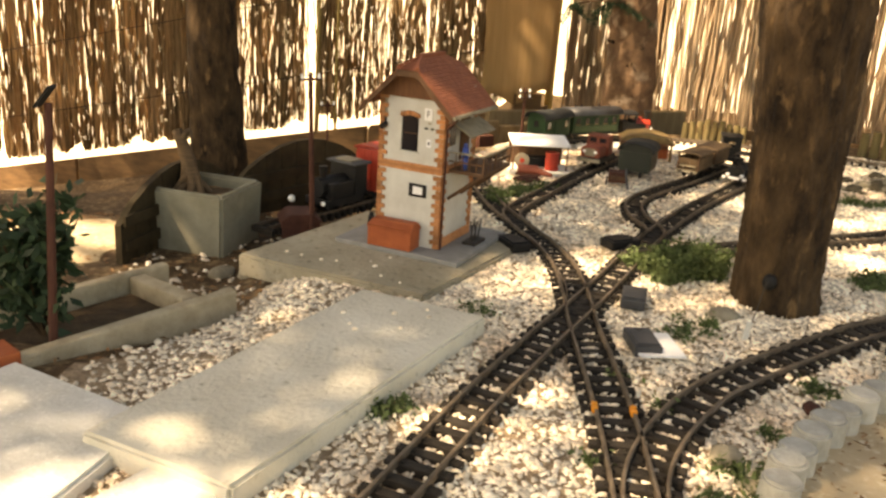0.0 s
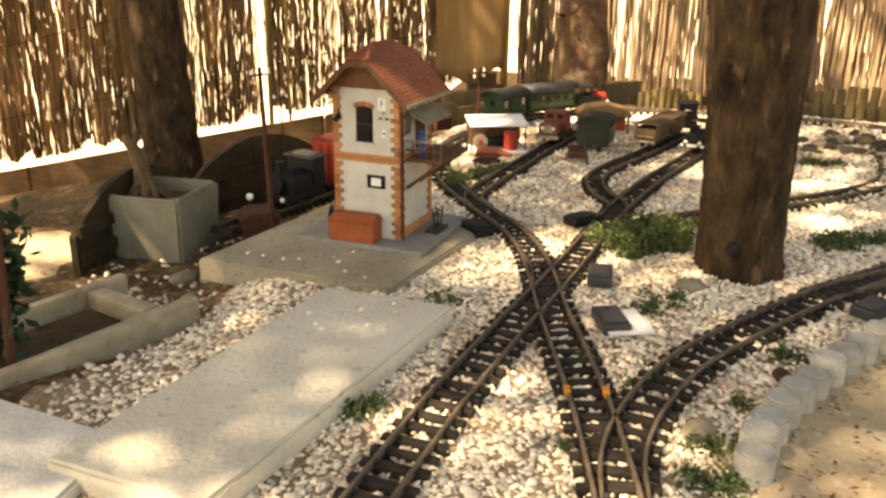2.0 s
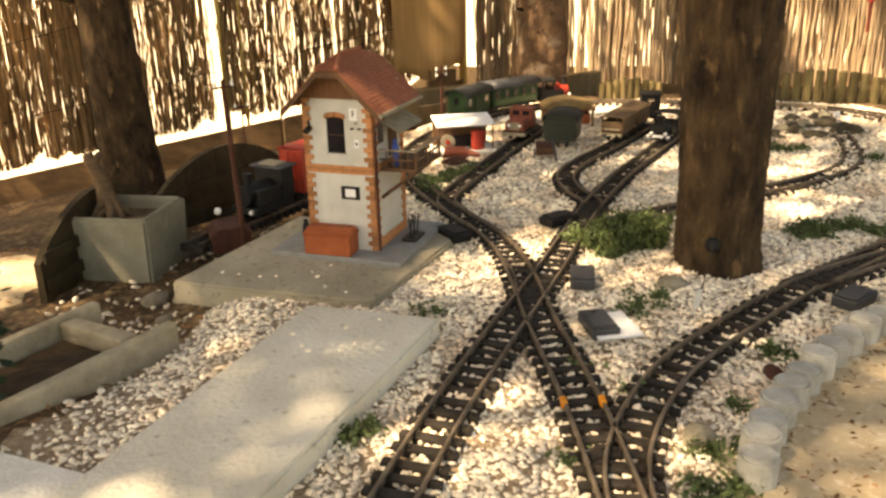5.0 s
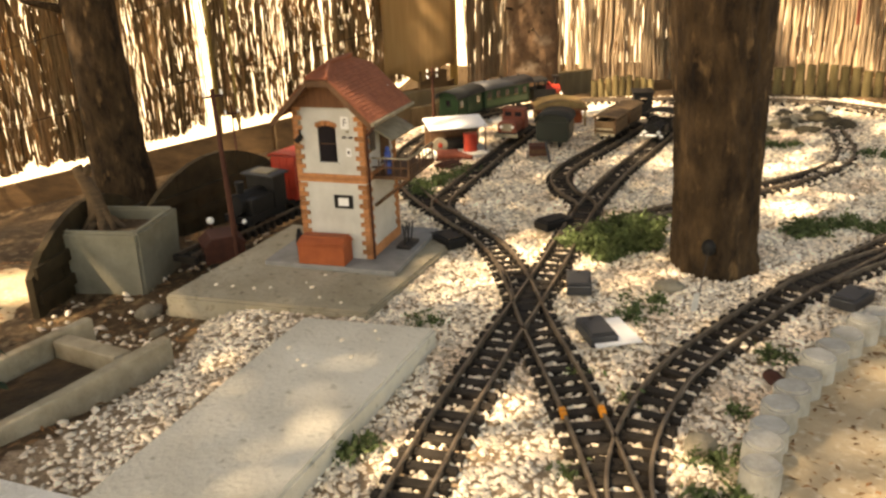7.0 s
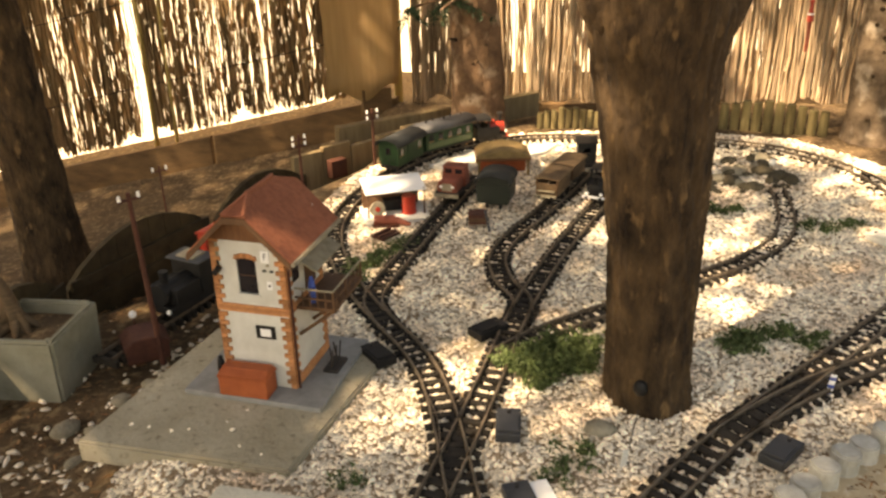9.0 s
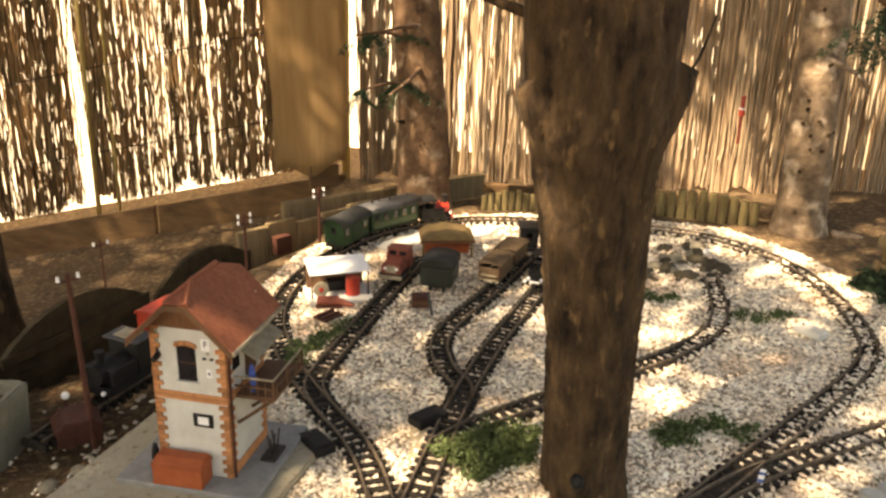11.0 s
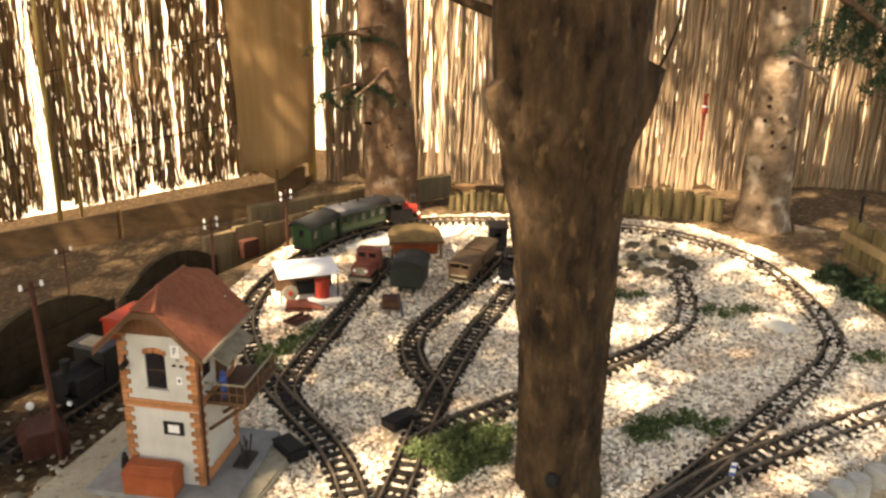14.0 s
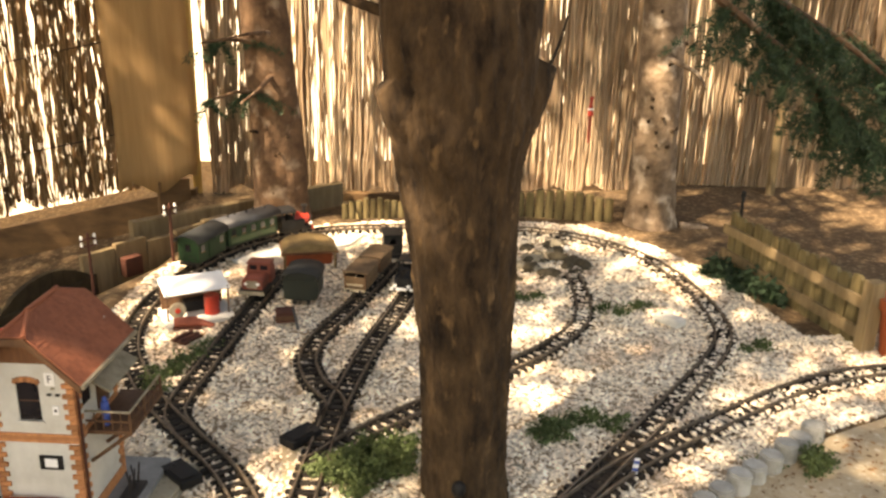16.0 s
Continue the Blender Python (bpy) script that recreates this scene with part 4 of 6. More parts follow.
# brick bands
band = bmesh.new()
for i in range(3):
    box(-0.003, -0.003 - 0.0008 * (i % 2), Z1 - 0.006 + i * 0.0052, TW + 0.003, 0.0, Z1 - 0.0012 + i * 0.0052, 0.0005, bm=band)
    box(TW, 0.0, Z1 - 0.006 + i * 0.0052, TW + 0.003 + 0.0008 * (i % 2), TD, Z1 - 0.0012 + i * 0.0052, 0.0005, bm=band)
    box(-0.003, 0.0, Z1 - 0.006 + i * 0.0052, 0.0, TD, Z1 - 0.0012 + i * 0.0052, 0.0005, bm=band)
part("brick_band", band, M_BRICK, tower)
band = bmesh.new()
box(TW, 0.0, T0, TW + 0.003, TD, T0 + 0.018, 0.0006, bm=band)
part("brick_band", band, M_BRICK, tower)
# quoins, brick by brick
quoin = {}
def brick(w, d, h, m):
    key = (w, d, h)
    if key not in quoin:
        o = ob_from("brick", box(-w / 2, -d / 2, -h / 2, w / 2, d / 2, h / 2, 0.0006), M_BRICK)
        quoin[key] = o.data
        bpy.data.objects.remove(o)
    o = new("brick", quoin[key])
    o.parent = tower
    o.matrix_local = m
BH = 0.0088
for i in range(36):
    z = T0 + 0.005 + i * BH
    if z > TH - 0.010 or abs(z - Z1 - 0.002) < 0.008:
        continue
    long_ = i % 2
    w = 0.020 if long_ else 0.012
    brick(w, 0.006, BH - 0.001, pose(TW + 0.003 - w / 2, -0.0006, z))
    brick(0.006, 0.034 - w, BH - 0.001, pose(TW + 0.0006, 0.003 + (0.034 - w) / 2, z))
    brick(w, 0.006, BH - 0.001, pose(-0.003 + w / 2, -0.0006, z))
    brick(0.006, w, BH - 0.001, pose(TW + 0.0006, TD - w / 2, z))
# signs
sign = part("sign", box(0.104, -0.002, 0.252, 0.122, 0.0, 0.274), M_WHITE, tower, "white sign with the letter F")
cu = bpy.data.curves.new("letter", 'FONT')
cu.body, cu.size, cu.extrude, cu.align_x, cu.align_y = "F", 0.018, 0.0002, 'CENTER', 'CENTER'
lt = new("letter", cu)
dg = bpy.context.evaluated_depsgraph_get()
me = bpy.data.meshes.new_from_object(lt.evaluated_get(dg))
bpy.data.objects.remove(lt)
me.materials.clear()
me.materials.append(M_BLACK)
lo = new("letter", me)
lo.parent = sign
lo.matrix_local = pose(0.113, -0.0023, 0.263, 90, 0, 0)
s2 = part("sign", box(0.112, -0.002, 0.203, 0.123, 0.0, 0.218), M_WHITE, tower, "small white sign with a worn mark")
part("mark", box(0.115, -0.0024, 0.208, 0.120, -0.0021, 0.213), M_GREYP, s2)
for x in (0.106, 0.121):
    part("insulator", box(x, -0.004, 0.236, x + 0.007, 0.0, 0.239), M_BLACK, tower)
part("insulator", box(0.114, -0.003, 0.246, 0.120, 0.0, 0.249), M_STONE, tower)
board = part("notice_board", box(0.076, -0.003, 0.106, 0.118, 0.0, 0.131, 0.001), M_BLACK, tower, "black framed notice board")
part("paper", box(0.086, -0.0036, 0.111, 0.109, -0.0031, 0.126), M_WHITE, board)
lamp = part("wall_lamp", cyl((0.012, 0.0, 0.236), (0.012, -0.020, 0.232), 0.0055, seg=10), M_BLACK, tower, "black wall lamp")
part("bracket", cyl((0.012, 0.0, 0.228), (0.012, -0.004, 0.250), 0.002, seg=6), M_BLACK, lamp)
part("panel", box(0.002, -0.0022, 0.250, 0.014, 0.0, 0.290), M_STONE, tower)
# roof: half-hipped, ridge running back, with stepped tile courses
EX, EF, EB, EZ, RZ = 0.034, 0.034, 0.030, 0.270, 0.362
xl, xr, xm = -EX, TW + EX, TW / 2
HZ = 0.343                     # foot of the front hip
f = (HZ - EZ) / (RZ - EZ)
hl, hr = xl + (xm - xl) * f, xr + (xm - xr) * f
HY = 0.062                     # how far the hip leans back
def courses(quad, n, lift=0.0008, knee=None):
    """Tile courses on a roof face: quad = eave left, eave right, top right, top left."""
    bm = bmesh.new()
    a, b, c, d = [Vector(p) for p in quad]
    nrm = (b - a).cross(d - a).normalized()
    for i in range(n):
        t0, t1 = i / n, (i + 1) / n
        def edge(lo, mid, hi, t):
            if knee is None:
                return lo.lerp(hi, t)
            return lo.lerp(mid, t / f) if t < f else mid.lerp(hi, (t - f) / (1 - f))
        ka, kb = (a, b) if knee is None else (Vector(knee[0]), Vector(knee[1]))
        p0, q0, q1, p1 = edge(a, ka, d, t0), edge(b, kb, c, t0), edge(b, kb, c, t1), edge(a, ka, d, t1)
        cols = max(1, int((q0 - p0).length / 0.0085))
        for k in range(cols):
            u0, u1 = k / cols, (k + 0.94) / cols
            pts = [p0.lerp(q0, u0), p0.lerp(q0, u1), p1.lerp(q1, u1), p1.lerp(q1, u0)]
            top = [bm.verts.new(p + nrm * (lift * (1.6 if j < 2 else 0.6))) for j, p in enumerate(pts)]
            low = [bm.verts.new(p - nrm * 0.001) for p in pts]
            bm.faces.new(top)
            bm.faces.new((low[0], low[1], top[1], top[0]))
            bm.faces.new((low[1], low[2], top[2], top[1]))
            bm.faces.new((low[3], low[0], top[0], top[3]))
    return bm
yf, yb = -EF, TD + EB
roof = part("roof", bmesh.new(), M_ROOF, tower)
rb = bmesh.new()
core = [rb.verts.new(p) for p in ((xl, yf, EZ), (xr, yf, EZ), (hr, yf, HZ), (hl, yf, HZ), (xm, yf + HY, RZ), (xl, yb, EZ), (xr, yb, EZ), (hr, yb, HZ), (hl, yb, HZ), (xm, yb - HY, RZ))]
F_, B_ = core[:5], core[5:]
for fs in ((F_[1], B_[1], B_[2], F_[2]), (F_[2], B_[2], B_[4], F_[4]), (F_[0], F_[3], B_[3], B_[0]), (F_[3], F_[4], B_[4], B_[3]), (F_[3], F_[2], F_[4]), (B_[2], B_[3], B_[4])):
    rb.faces.new(fs)
bmesh.ops.solidify(rb, geom=rb.faces[:], thickness=0.005)
rb.to_mesh(roof.data)
rb.free()
for quad, n, knee in ((((xr, yf, EZ), (xr, yb, EZ), (xm, yb - HY, RZ), (xm, yf + HY, RZ)), 16, ((hr, yf, HZ), (hr, yb, HZ))),
                      (((xl, yb, EZ), (xl, yf, EZ), (xm, yf + HY, RZ), (xm, yb - HY, RZ)), 16, ((hl, yb, HZ), (hl, yf, HZ))),
                      (((hl, yf, HZ), (hr, yf, HZ), (xm + 0.001, yf + HY, RZ), (xm - 0.001, yf + HY, RZ)), 7, None)):
    part("roof_tiles", courses(quad, n, knee=knee), M_ROOF, roof, "small red roof tiles in courses")
bm = cyl((xm, yf + HY - 0.004, RZ + 0.002), (xm, yb - HY, RZ + 0.002), 0.0045, seg=8)
part("ridge", bm, M_ROOF, roof)
for a, b in (((hl, yf, HZ), (xm, yf + HY, RZ)), ((hr, yf, HZ), (xm, yf + HY, RZ))):
    part("ridge", cyl(Vector(a) + Vector((0, 0, 0.002)), Vector(b) + Vector((0, 0, 0.002)), 0.0035, seg=8), M_ROOF, roof)
# gable boards, verge boards, gutter
gable = prism([(-0.002, TH - 0.016), (TW + 0.002, TH - 0.016), (hr + 0.004, HZ - 0.006), (hl - 0.004, HZ - 0.006)], -0.006, 0.002)
part("gable", gable, M_GABLE, tower, "brown boarded gable")
for a, b in (((xl, EZ), (hl, HZ)), ((hl, HZ), (hr, HZ)), ((hr, HZ), (xr, EZ))):
    bm = prism([(a[0], a[1] - 0.013), (b[0], b[1] - 0.013), (b[0], b[1] - 0.002), (a[0], a[1] - 0.002)], yf - 0.003, yf + 0.001)
    part("verge_board", bm, M_TIMBER, roof, "dark brown verge board")
part("gutter", cyl((xr + 0.003, yf, EZ - 0.003), (xr + 0.003, yb, EZ - 0.003), 0.004, seg=8), M_STONE, roof)
bm = cyl((xr + 0.002, yf + 0.03, EZ - 0.004), (TW + 0.006, 0.006, EZ - 0.03), 0.0028, seg=8)
cyl((TW + 0.006, 0.006, EZ - 0.03), (TW + 0.006, 0.006, T0), 0.0028, seg=8, bm=bm)
part("downpipe", bm, M_RUST, tower)
# balcony on the track side
bal = part("balcony", box(TW, 0.03, Z1 - 0.004, TW + 0.085, TD + 0.02, Z1 + 0.002), M_TIMBER, tower, "brown timber balcony with railings")
for y in (0.034, 0.10, TD + 0.016):
    part("brace", cyl((TW + 0.004, y, Z1 - 0.055), (TW + 0.078, y, Z1 - 0.004), 0.0035, seg=6), M_TIMBER, bal)
    part("post", box(TW + 0.080, y - 0.002, Z1, TW + 0.084, y + 0.002, Z1 + 0.033), M_TIMBER, bal)
for z, rail_mat in ((Z1 + 0.016, M_TIMBER), (Z1 + 0.033, M_STONE)):
    part("railing", box(TW + 0.0805, 0.034, z, TW + 0.0835, TD + 0.016, z + 0.003), rail_mat, bal)
    part("railing", box(TW, 0.0325, z, TW + 0.082, 0.0355, z + 0.003), rail_mat, bal)
for i in range(6):
    y = 0.050 + i * 0.023
    part("baluster", box(TW + 0.081, y, Z1, TW + 0.083, y + 0.002, Z1 + 0.033), M_TIMBER, bal)
for i in range(4):
    x = TW + 0.016 + i * 0.016
    part("baluster", box(x, 0.033, Z1, x + 0.002, 0.035, Z1 + 0.033), M_TIMBER, bal)
part("canopy", box(TW, 0.045, 0.252, TW + 0.050, TD + 0.01, 0.255, m=Matrix.Translation((TW, 0, 0.245)) @ Matrix.Rotation(0.45, 4, 'Y') @ Matrix.Translation((-TW, 0, -0.252))), M_STONE, bal, "grey balcony canopy")

# small figures as plain shapes, crate and levers
def figure(x, y, z, material, h=0.05, label=""):
    bm = cyl((0, 0, 0), (0, 0, h * 0.5), h * 0.11, h * 0.13, seg=8)
    cyl((0, 0, h * 0.45), (0, 0, h * 0.84), h * 0.15, h * 0.11, seg=8, bm=bm)
    ball((0, 0, h * 0.92), h * 0.085, bm=bm, seg=8)
    ob = tagged(ob_from("figurine", bm, material, True), label, "figurine")
    ob.matrix_world = Matrix.Translation((x, y, z))
    return ob
tm = tower.matrix_world
p = tm @ Vector((TW + 0.030, 0.052, Z1 + 0.002))
figure(p.x, p.y, p.z, M_BLUE, 0.058, "small blue model figurine standing on the tower balcony")
p = tm @ Vector((-0.012, -0.006, T0))
figure(p.x, p.y, p.z, M_BLACK, 0.060, "small black model figurine standing by the tower wall")
crate = thing("wooden_crate", tm @ pose(0.008, -0.056, T0, 0, 0, 2), "orange-brown model storage crate with a sloping lid", "crate")
part("body", box(0, 0, 0, 0.104, 0.048, 0.036, 0.002), M_REDBOX, crate)
part("lid", prism([(-0.002, 0.0365), (0.106, 0.0365), (0.106, 0.039), (-0.002, 0.039)], -0.002, 0.050, bevel=0.0008), M_REDBOX, crate)
bm = bmesh.new()
box(-0.001, -0.001, 0.039, 0.105, 0.049, 0.050, 0.002, bm=bm)
for v in bm.verts:
    if v.co.z > 0.044:
        v.co.y = 0.022 + (v.co.y - 0.022) * 0.55 + 0.006
        v.co.x = 0.052 + (v.co.x - 0.052) * 0.94
part("top", bm, M_REDBOX, crate)
lev = thing("lever_frame", tm @ pose(TW + 0.045, 0.10, T0), "small black model lever frame beside the tower", "lever frame")
part("frame", box(-0.016, -0.03, 0, 0.016, 0.03, 0.006, 0.001), M_IRON, lev)
for i in range(5):
    part("lever", cyl((0, -0.022 + i * 0.011, 0.005), (0.006 * (-1) ** i, -0.022 + i * 0.011, 0.045), 0.0018, seg=6), M_IRON, lev)

# ---- planter, edging and clutter on the far side ----
pl = thing("planter", pose(-0.625, 2.00, -0.135, 0, 0, -15), "square grey concrete planter with a dead stump in it", "planter")
bm = bmesh.new()
def frustum_ring(bm, w0, w1, w2, w3, z0, z1, d=1.0):
    sq = lambda w, z: [bm.verts.new((sx * w, sy * w * d, z)) for sx, sy in ((-1, -1), (1, -1), (1, 1), (-1, 1))]
    a, b, c, e = sq(w0, z0), sq(w1, z1), sq(w2, z1), sq(w3, z0 + 0.08)
    for lo, hi in ((a, b), (b, c), (c, e)):
        for i in range(4):
            bm.faces.new((lo[i], lo[(i + 1) % 4], hi[(i + 1) % 4], hi[i]))
    bm.faces.new(e)
    bm.faces.new(a[::-1])
frustum_ring(bm, 0.101, 0.109, 0.086, 0.080, -0.03, 0.150)
bmesh.ops.bevel(bm, geom=bm.edges[:], offset=0.007, segments=2, affect='EDGES')
part("pot", bm, M_PLANTER, pl)
part("soil", box(-0.086, -0.086, 0.06, 0.086, 0.086, 0.122, 0.01), M_SOIL, pl)
bm = bmesh.new()
limb(bm, [(-0.035, 0, 0.09, 0.040), (-0.04, 0, 0.15, 0.026), (-0.05, 0, 0.21, 0.018), (-0.075, 0, 0.26, 0.015), (-0.085, 0, 0.285, 0.012)], 20, 0.25, 3, 0.01, 0.25)
part("stump", bm, M_WOODCAR, pl, "dry gnarled brown stump", True)
part("twig", limb(bmesh.new(), [(-0.075, 0, 0.25, 0.012), (-0.055, 0, 0.28, 0.009), (-0.05, 0, 0.29, 0.004)], 8, 0.2, 6), M_WOODCAR, pl, smooth=True)
for k, (dx, dy) in enumerate(((0.045, -0.02), (-0.05, -0.04), (0.02, -0.05), (-0.02, 0.05), (0.05, 0.02), (-0.03, -0.055))):
    part("root", limb(bmesh.new(), [(-0.04, 0, 0.19 - 0.01 * k, 0.012), (-0.04 + dx * 0.6, dy * 0.6, 0.145, 0.010), (-0.04 + dx, dy, 0.10, 0.006)], 8, 0.25, 4 + k), M_WOODCAR, pl, smooth=True)

blk = thing("hollow_block", Matrix(), "open concrete frame block sunk in the soil", "concrete block")
for (x0, y0), (x1, y1), w in (((-0.374, 1.310), (-0.66, 0.918), 0.024), ((-0.540, 1.425), (-0.84, 1.01), 0.022), ((-0.572, 1.352), (-0.440, 1.262), 0.036), ((-0.80, 1.0), (-0.68, 0.93), 0.034)):
    L = math.hypot(x1 - x0, y1 - y0)
    bm = box(0, -w / 2, -0.14, L, w / 2, 0.0, 0.005)
    for v in bm.verts:
        v.co.x += 0.004 * noise.noise(v.co * 40)
    bm.transform(Matrix.Translation((x0, y0, -0.002 if w < 0.03 else -0.006)) @ Matrix.Rotation(math.atan2(y1 - y0, x1 - x0), 4, 'Z'))
    part("wall", bm, M_BLOCK, blk)
soil_fill = [(-0.575, 1.33), (-0.46, 1.245), (-0.68, 0.94), (-0.80, 1.02)]
tagged(ob_from("soil_bed", slab_poly(soil_fill, -0.14, -0.034, 0.004), M_DARKSOIL), "dark loose soil filling the hollow concrete block", "soil")
bk = tagged(ob_from("clay_brick", box(-0.06, -0.03, -0.02, 0.06, 0.03, 0.02, 0.003), M_REDBOX), "worn clay brick lying beside the slab", "brick")
bk.matrix_world = pose(-0.66, 0.93, -0.005, 0, 0, 50)

# arched garden edging panels behind the planter
def edging(a, b, h, z, label, n=9):
    A, B = Vector((*a, 0)), Vector((*b, 0))
    d = B - A
    t = thing("edging_panel", Matrix.Translation((a[0], a[1], z)) @ Matrix.Rotation(math.atan2(d.y, d.x), 4, 'Z'), label, "edging", "edging panels")
    L = d.length / n
    for i in range(n):
        u0, u1 = i / n, (i + 1) / n
        hh = lambda u: h * (0.45 + 0.55 * math.sin(math.pi * min(1, max(0, u))) ** 0.8)
        part("slat", prism([(i * L + 0.001, -0.05), ((i + 1) * L - 0.001, -0.05), ((i + 1) * L - 0.001, hh(u1)), (i * L + 0.001, hh(u0))], -0.009, 0.009), M_EDGE, t)
    for zz in (0.02, h * 0.42):
        part("rail", box(0.01, -0.019, zz, d.length - 0.01, -0.0095, zz + 0.03, 0.002), M_EDGE, t)
    return t
edging((-0.78, 1.78), (-0.64, 2.30), 0.20, -0.14, "dark brown arched timber edging panel behind the planter")
edging((-0.64, 2.32), (-0.30, 2.78), 0.20, -0.16, "dark brown arched timber edging panel before the plank wall")
edging((-0.28, 2.80), (0.02, 3.16), 0.18, -0.16, "arched brown timber edging panel beside the track curve")
bl = thing("board_wall", pose(-0.02, 3.16, -0.10, 0, 0, 32), "weathered yellow-brown boards holding back the soil", "board wall")
for i in range(5):
    part("board", box(i * 0.13, -0.012, -0.05, i * 0.13 + 0.127, 0.012, 0.11 + 0.012 * math.sin(i * 2.1), 0.004), M_PICKET, bl)
part("box", box(0.14, -0.05, 0.0, 0.21, -0.013, 0.07, 0.003), M_RUST, bl, "small dark brown box")
bd = tagged(ob_from("timber_beam", box(-0.5, -0.02, -0.06, 0.5, 0.02, 0.06, 0.006), M_PICKET), "brown timber beam lying behind the track curve", "beam")
bd.matrix_world = pose(0.62, 3.62, -0.02, 0, 0, 22)

# ---- rolling stock ----
def wheelset(parent, y, r=0.015, half=0.0225, z=0.018):
    for s in (-1, 1):
        w = cyl((s * half - 0.003, y, z), (s * half + 0.003, y, z), r, seg=16)
        cyl((s * half - s * 0.004, y, z), (s * half - s * 0.002, y, z), r * 1.15, seg=16, bm=w)
        part("wheel", w, M_IRON, parent)
    part("axle", cyl((-half, y, z), (half, y, z), 0.0022, seg=6), M_IRON, parent)

def arch(w, z0, rise, drop=0.004, n=12):
    pts = [(-w, z0 - drop)]
    for i in range(n + 1):
        a = math.pi * i / n
        pts.append((-w * math.cos(a), z0 + rise * math.sin(a) ** 0.75))
    pts.append((w, z0 - drop))
    inner = [(x * 0.965, z - 0.004) for x, z in reversed(pts[1:-1])]
    return pts + inner

def coach(m, L, label, body_mat, panel=None, vents=0, windows=4, door=False):
    t = thing("coach", m, label, "coach", "train coaches")
    W, Z0, Z1 = 0.050, 0.034, 0.124
    h = L / 2
    part("body", box(-W, -h + 0.02, Z0, W, h - 0.02, Z1, 0.002), body_mat, t)
    part("underframe", box(-W * 0.8, -h + 0.008, Z0 - 0.012, W * 0.8, h - 0.008, Z0, 0.001), M_BLACK, t)
    part("roof", prism(arch(W + 0.010, Z1, 0.030), -h, h), M_ROOFGREY if not vents else M_GREYP, t, "dark grey rounded roof", True)
    part("end_wall", prism([(-W, Z1)] + [(-W * math.cos(math.pi * i / 10), Z1 + 0.026 * math.sin(math.pi * i / 10) ** 0.75) for i in range(11)] + [(W, Z1)], -h + 0.021, h - 0.021), body_mat, t)
    for s in (-1, 1):
        for i in range(windows):
            y = -h + 0.055 + (2 * h - 0.11) * i / max(1, windows - 1)
            wn_ = part("window", box(s * W - 0.0005, y - 0.013, 0.078, s * W + 0.0012, y + 0.013, 0.108), M_GLASS, t)
            part("frame", box(s * W, y - 0.016, 0.074, s * W + 0.002, y + 0.016, 0.078), M_TAN, wn_)
        if panel:
            part("panel", box(s * W, -h + 0.035, 0.042, s * W + 0.0015, h - 0.035, 0.068), panel, t, "lighter green side panel")
        if door:
            part("door", box(s * W, -0.03, Z0 + 0.004, s * W + 0.003, 0.03, 0.112, 0.001), body_mat, t)
        part("handrail", cyl((s * W * 0.85, -h + 0.004, Z0), (s * W * 0.85, -h + 0.004, 0.066), 0.0014, seg=6), M_BLACK, t)
        part("handrail", cyl((s * W * 0.25, -h + 0.004, Z0), (s * W * 0.25, -h + 0.004, 0.066), 0.0014, seg=6), M_BLACK, t)
        part("handrail", cyl((s * W * 0.25, -h + 0.004, 0.066), (s * W * 0.85, -h + 0.004, 0.066), 0.0014, seg=6), M_BLACK, t)
    part("end_window", box(-0.012, -h + 0.019, 0.082, 0.012, -h + 0.0205, 0.112), M_GLASS, t)
    for i in range(vents):
        y = -h + 0.06 + (2 * h - 0.12) * i / max(1, vents - 1)
        v = cyl((0.008 * (-1) ** i, y, Z1 + 0.026), (0.008 * (-1) ** i, y, Z1 + 0.040), 0.003, seg=8)
        cyl((0.008 * (-1) ** i, y, Z1 + 0.036), (0.008 * (-1) ** i, y, Z1 + 0.042), 0.005, seg=8, bm=v)
        part("roof_vent", v, M_BLACK, t)
    for y in (-h * 0.62, h * 0.62):
        wheelset(t, y)
    part("coupling", box(-0.006, -h - 0.016, 0.014, 0.006, -h + 0.01, 0.020, 0.001), M_BLACK, t)
    return t

loop_xy, loop_d, loop_s = spline(TRACKS["loop"], 0.005)
def on_loop(s0):
    i = int(np.argmin(np.abs(loop_s - s0)))
    return loop_xy[i], loop_d[i]
start = int(np.argmin(np.hypot(loop_xy[:, 0] - 0.31, loop_xy[:, 1] - 2.91)))
S = loop_s[start]
def at_loop(s0, L):
    (a, _), (b, _) = on_loop(s0 - L * 0.31), on_loop(s0 + L * 0.31)
    c, d = (a + b) / 2, b - a
    return pose(c[0], c[1], 0.004, 0, 0, math.degrees(math.atan2(d[1], d[0])) - 90) @ Matrix.Diagonal((0.80, 0.72, 0.78, 1))
coach(at_loop(S + 0.10, 0.20), 0.27, "dark green model luggage coach with a grey roof", M_GREEN, None, 0, 3, True)
coach(at_loop(S + 0.335, 0.26), 0.36, "green model passenger coach with a vented roof", M_GREEN, M_PANEL, 5, 5)

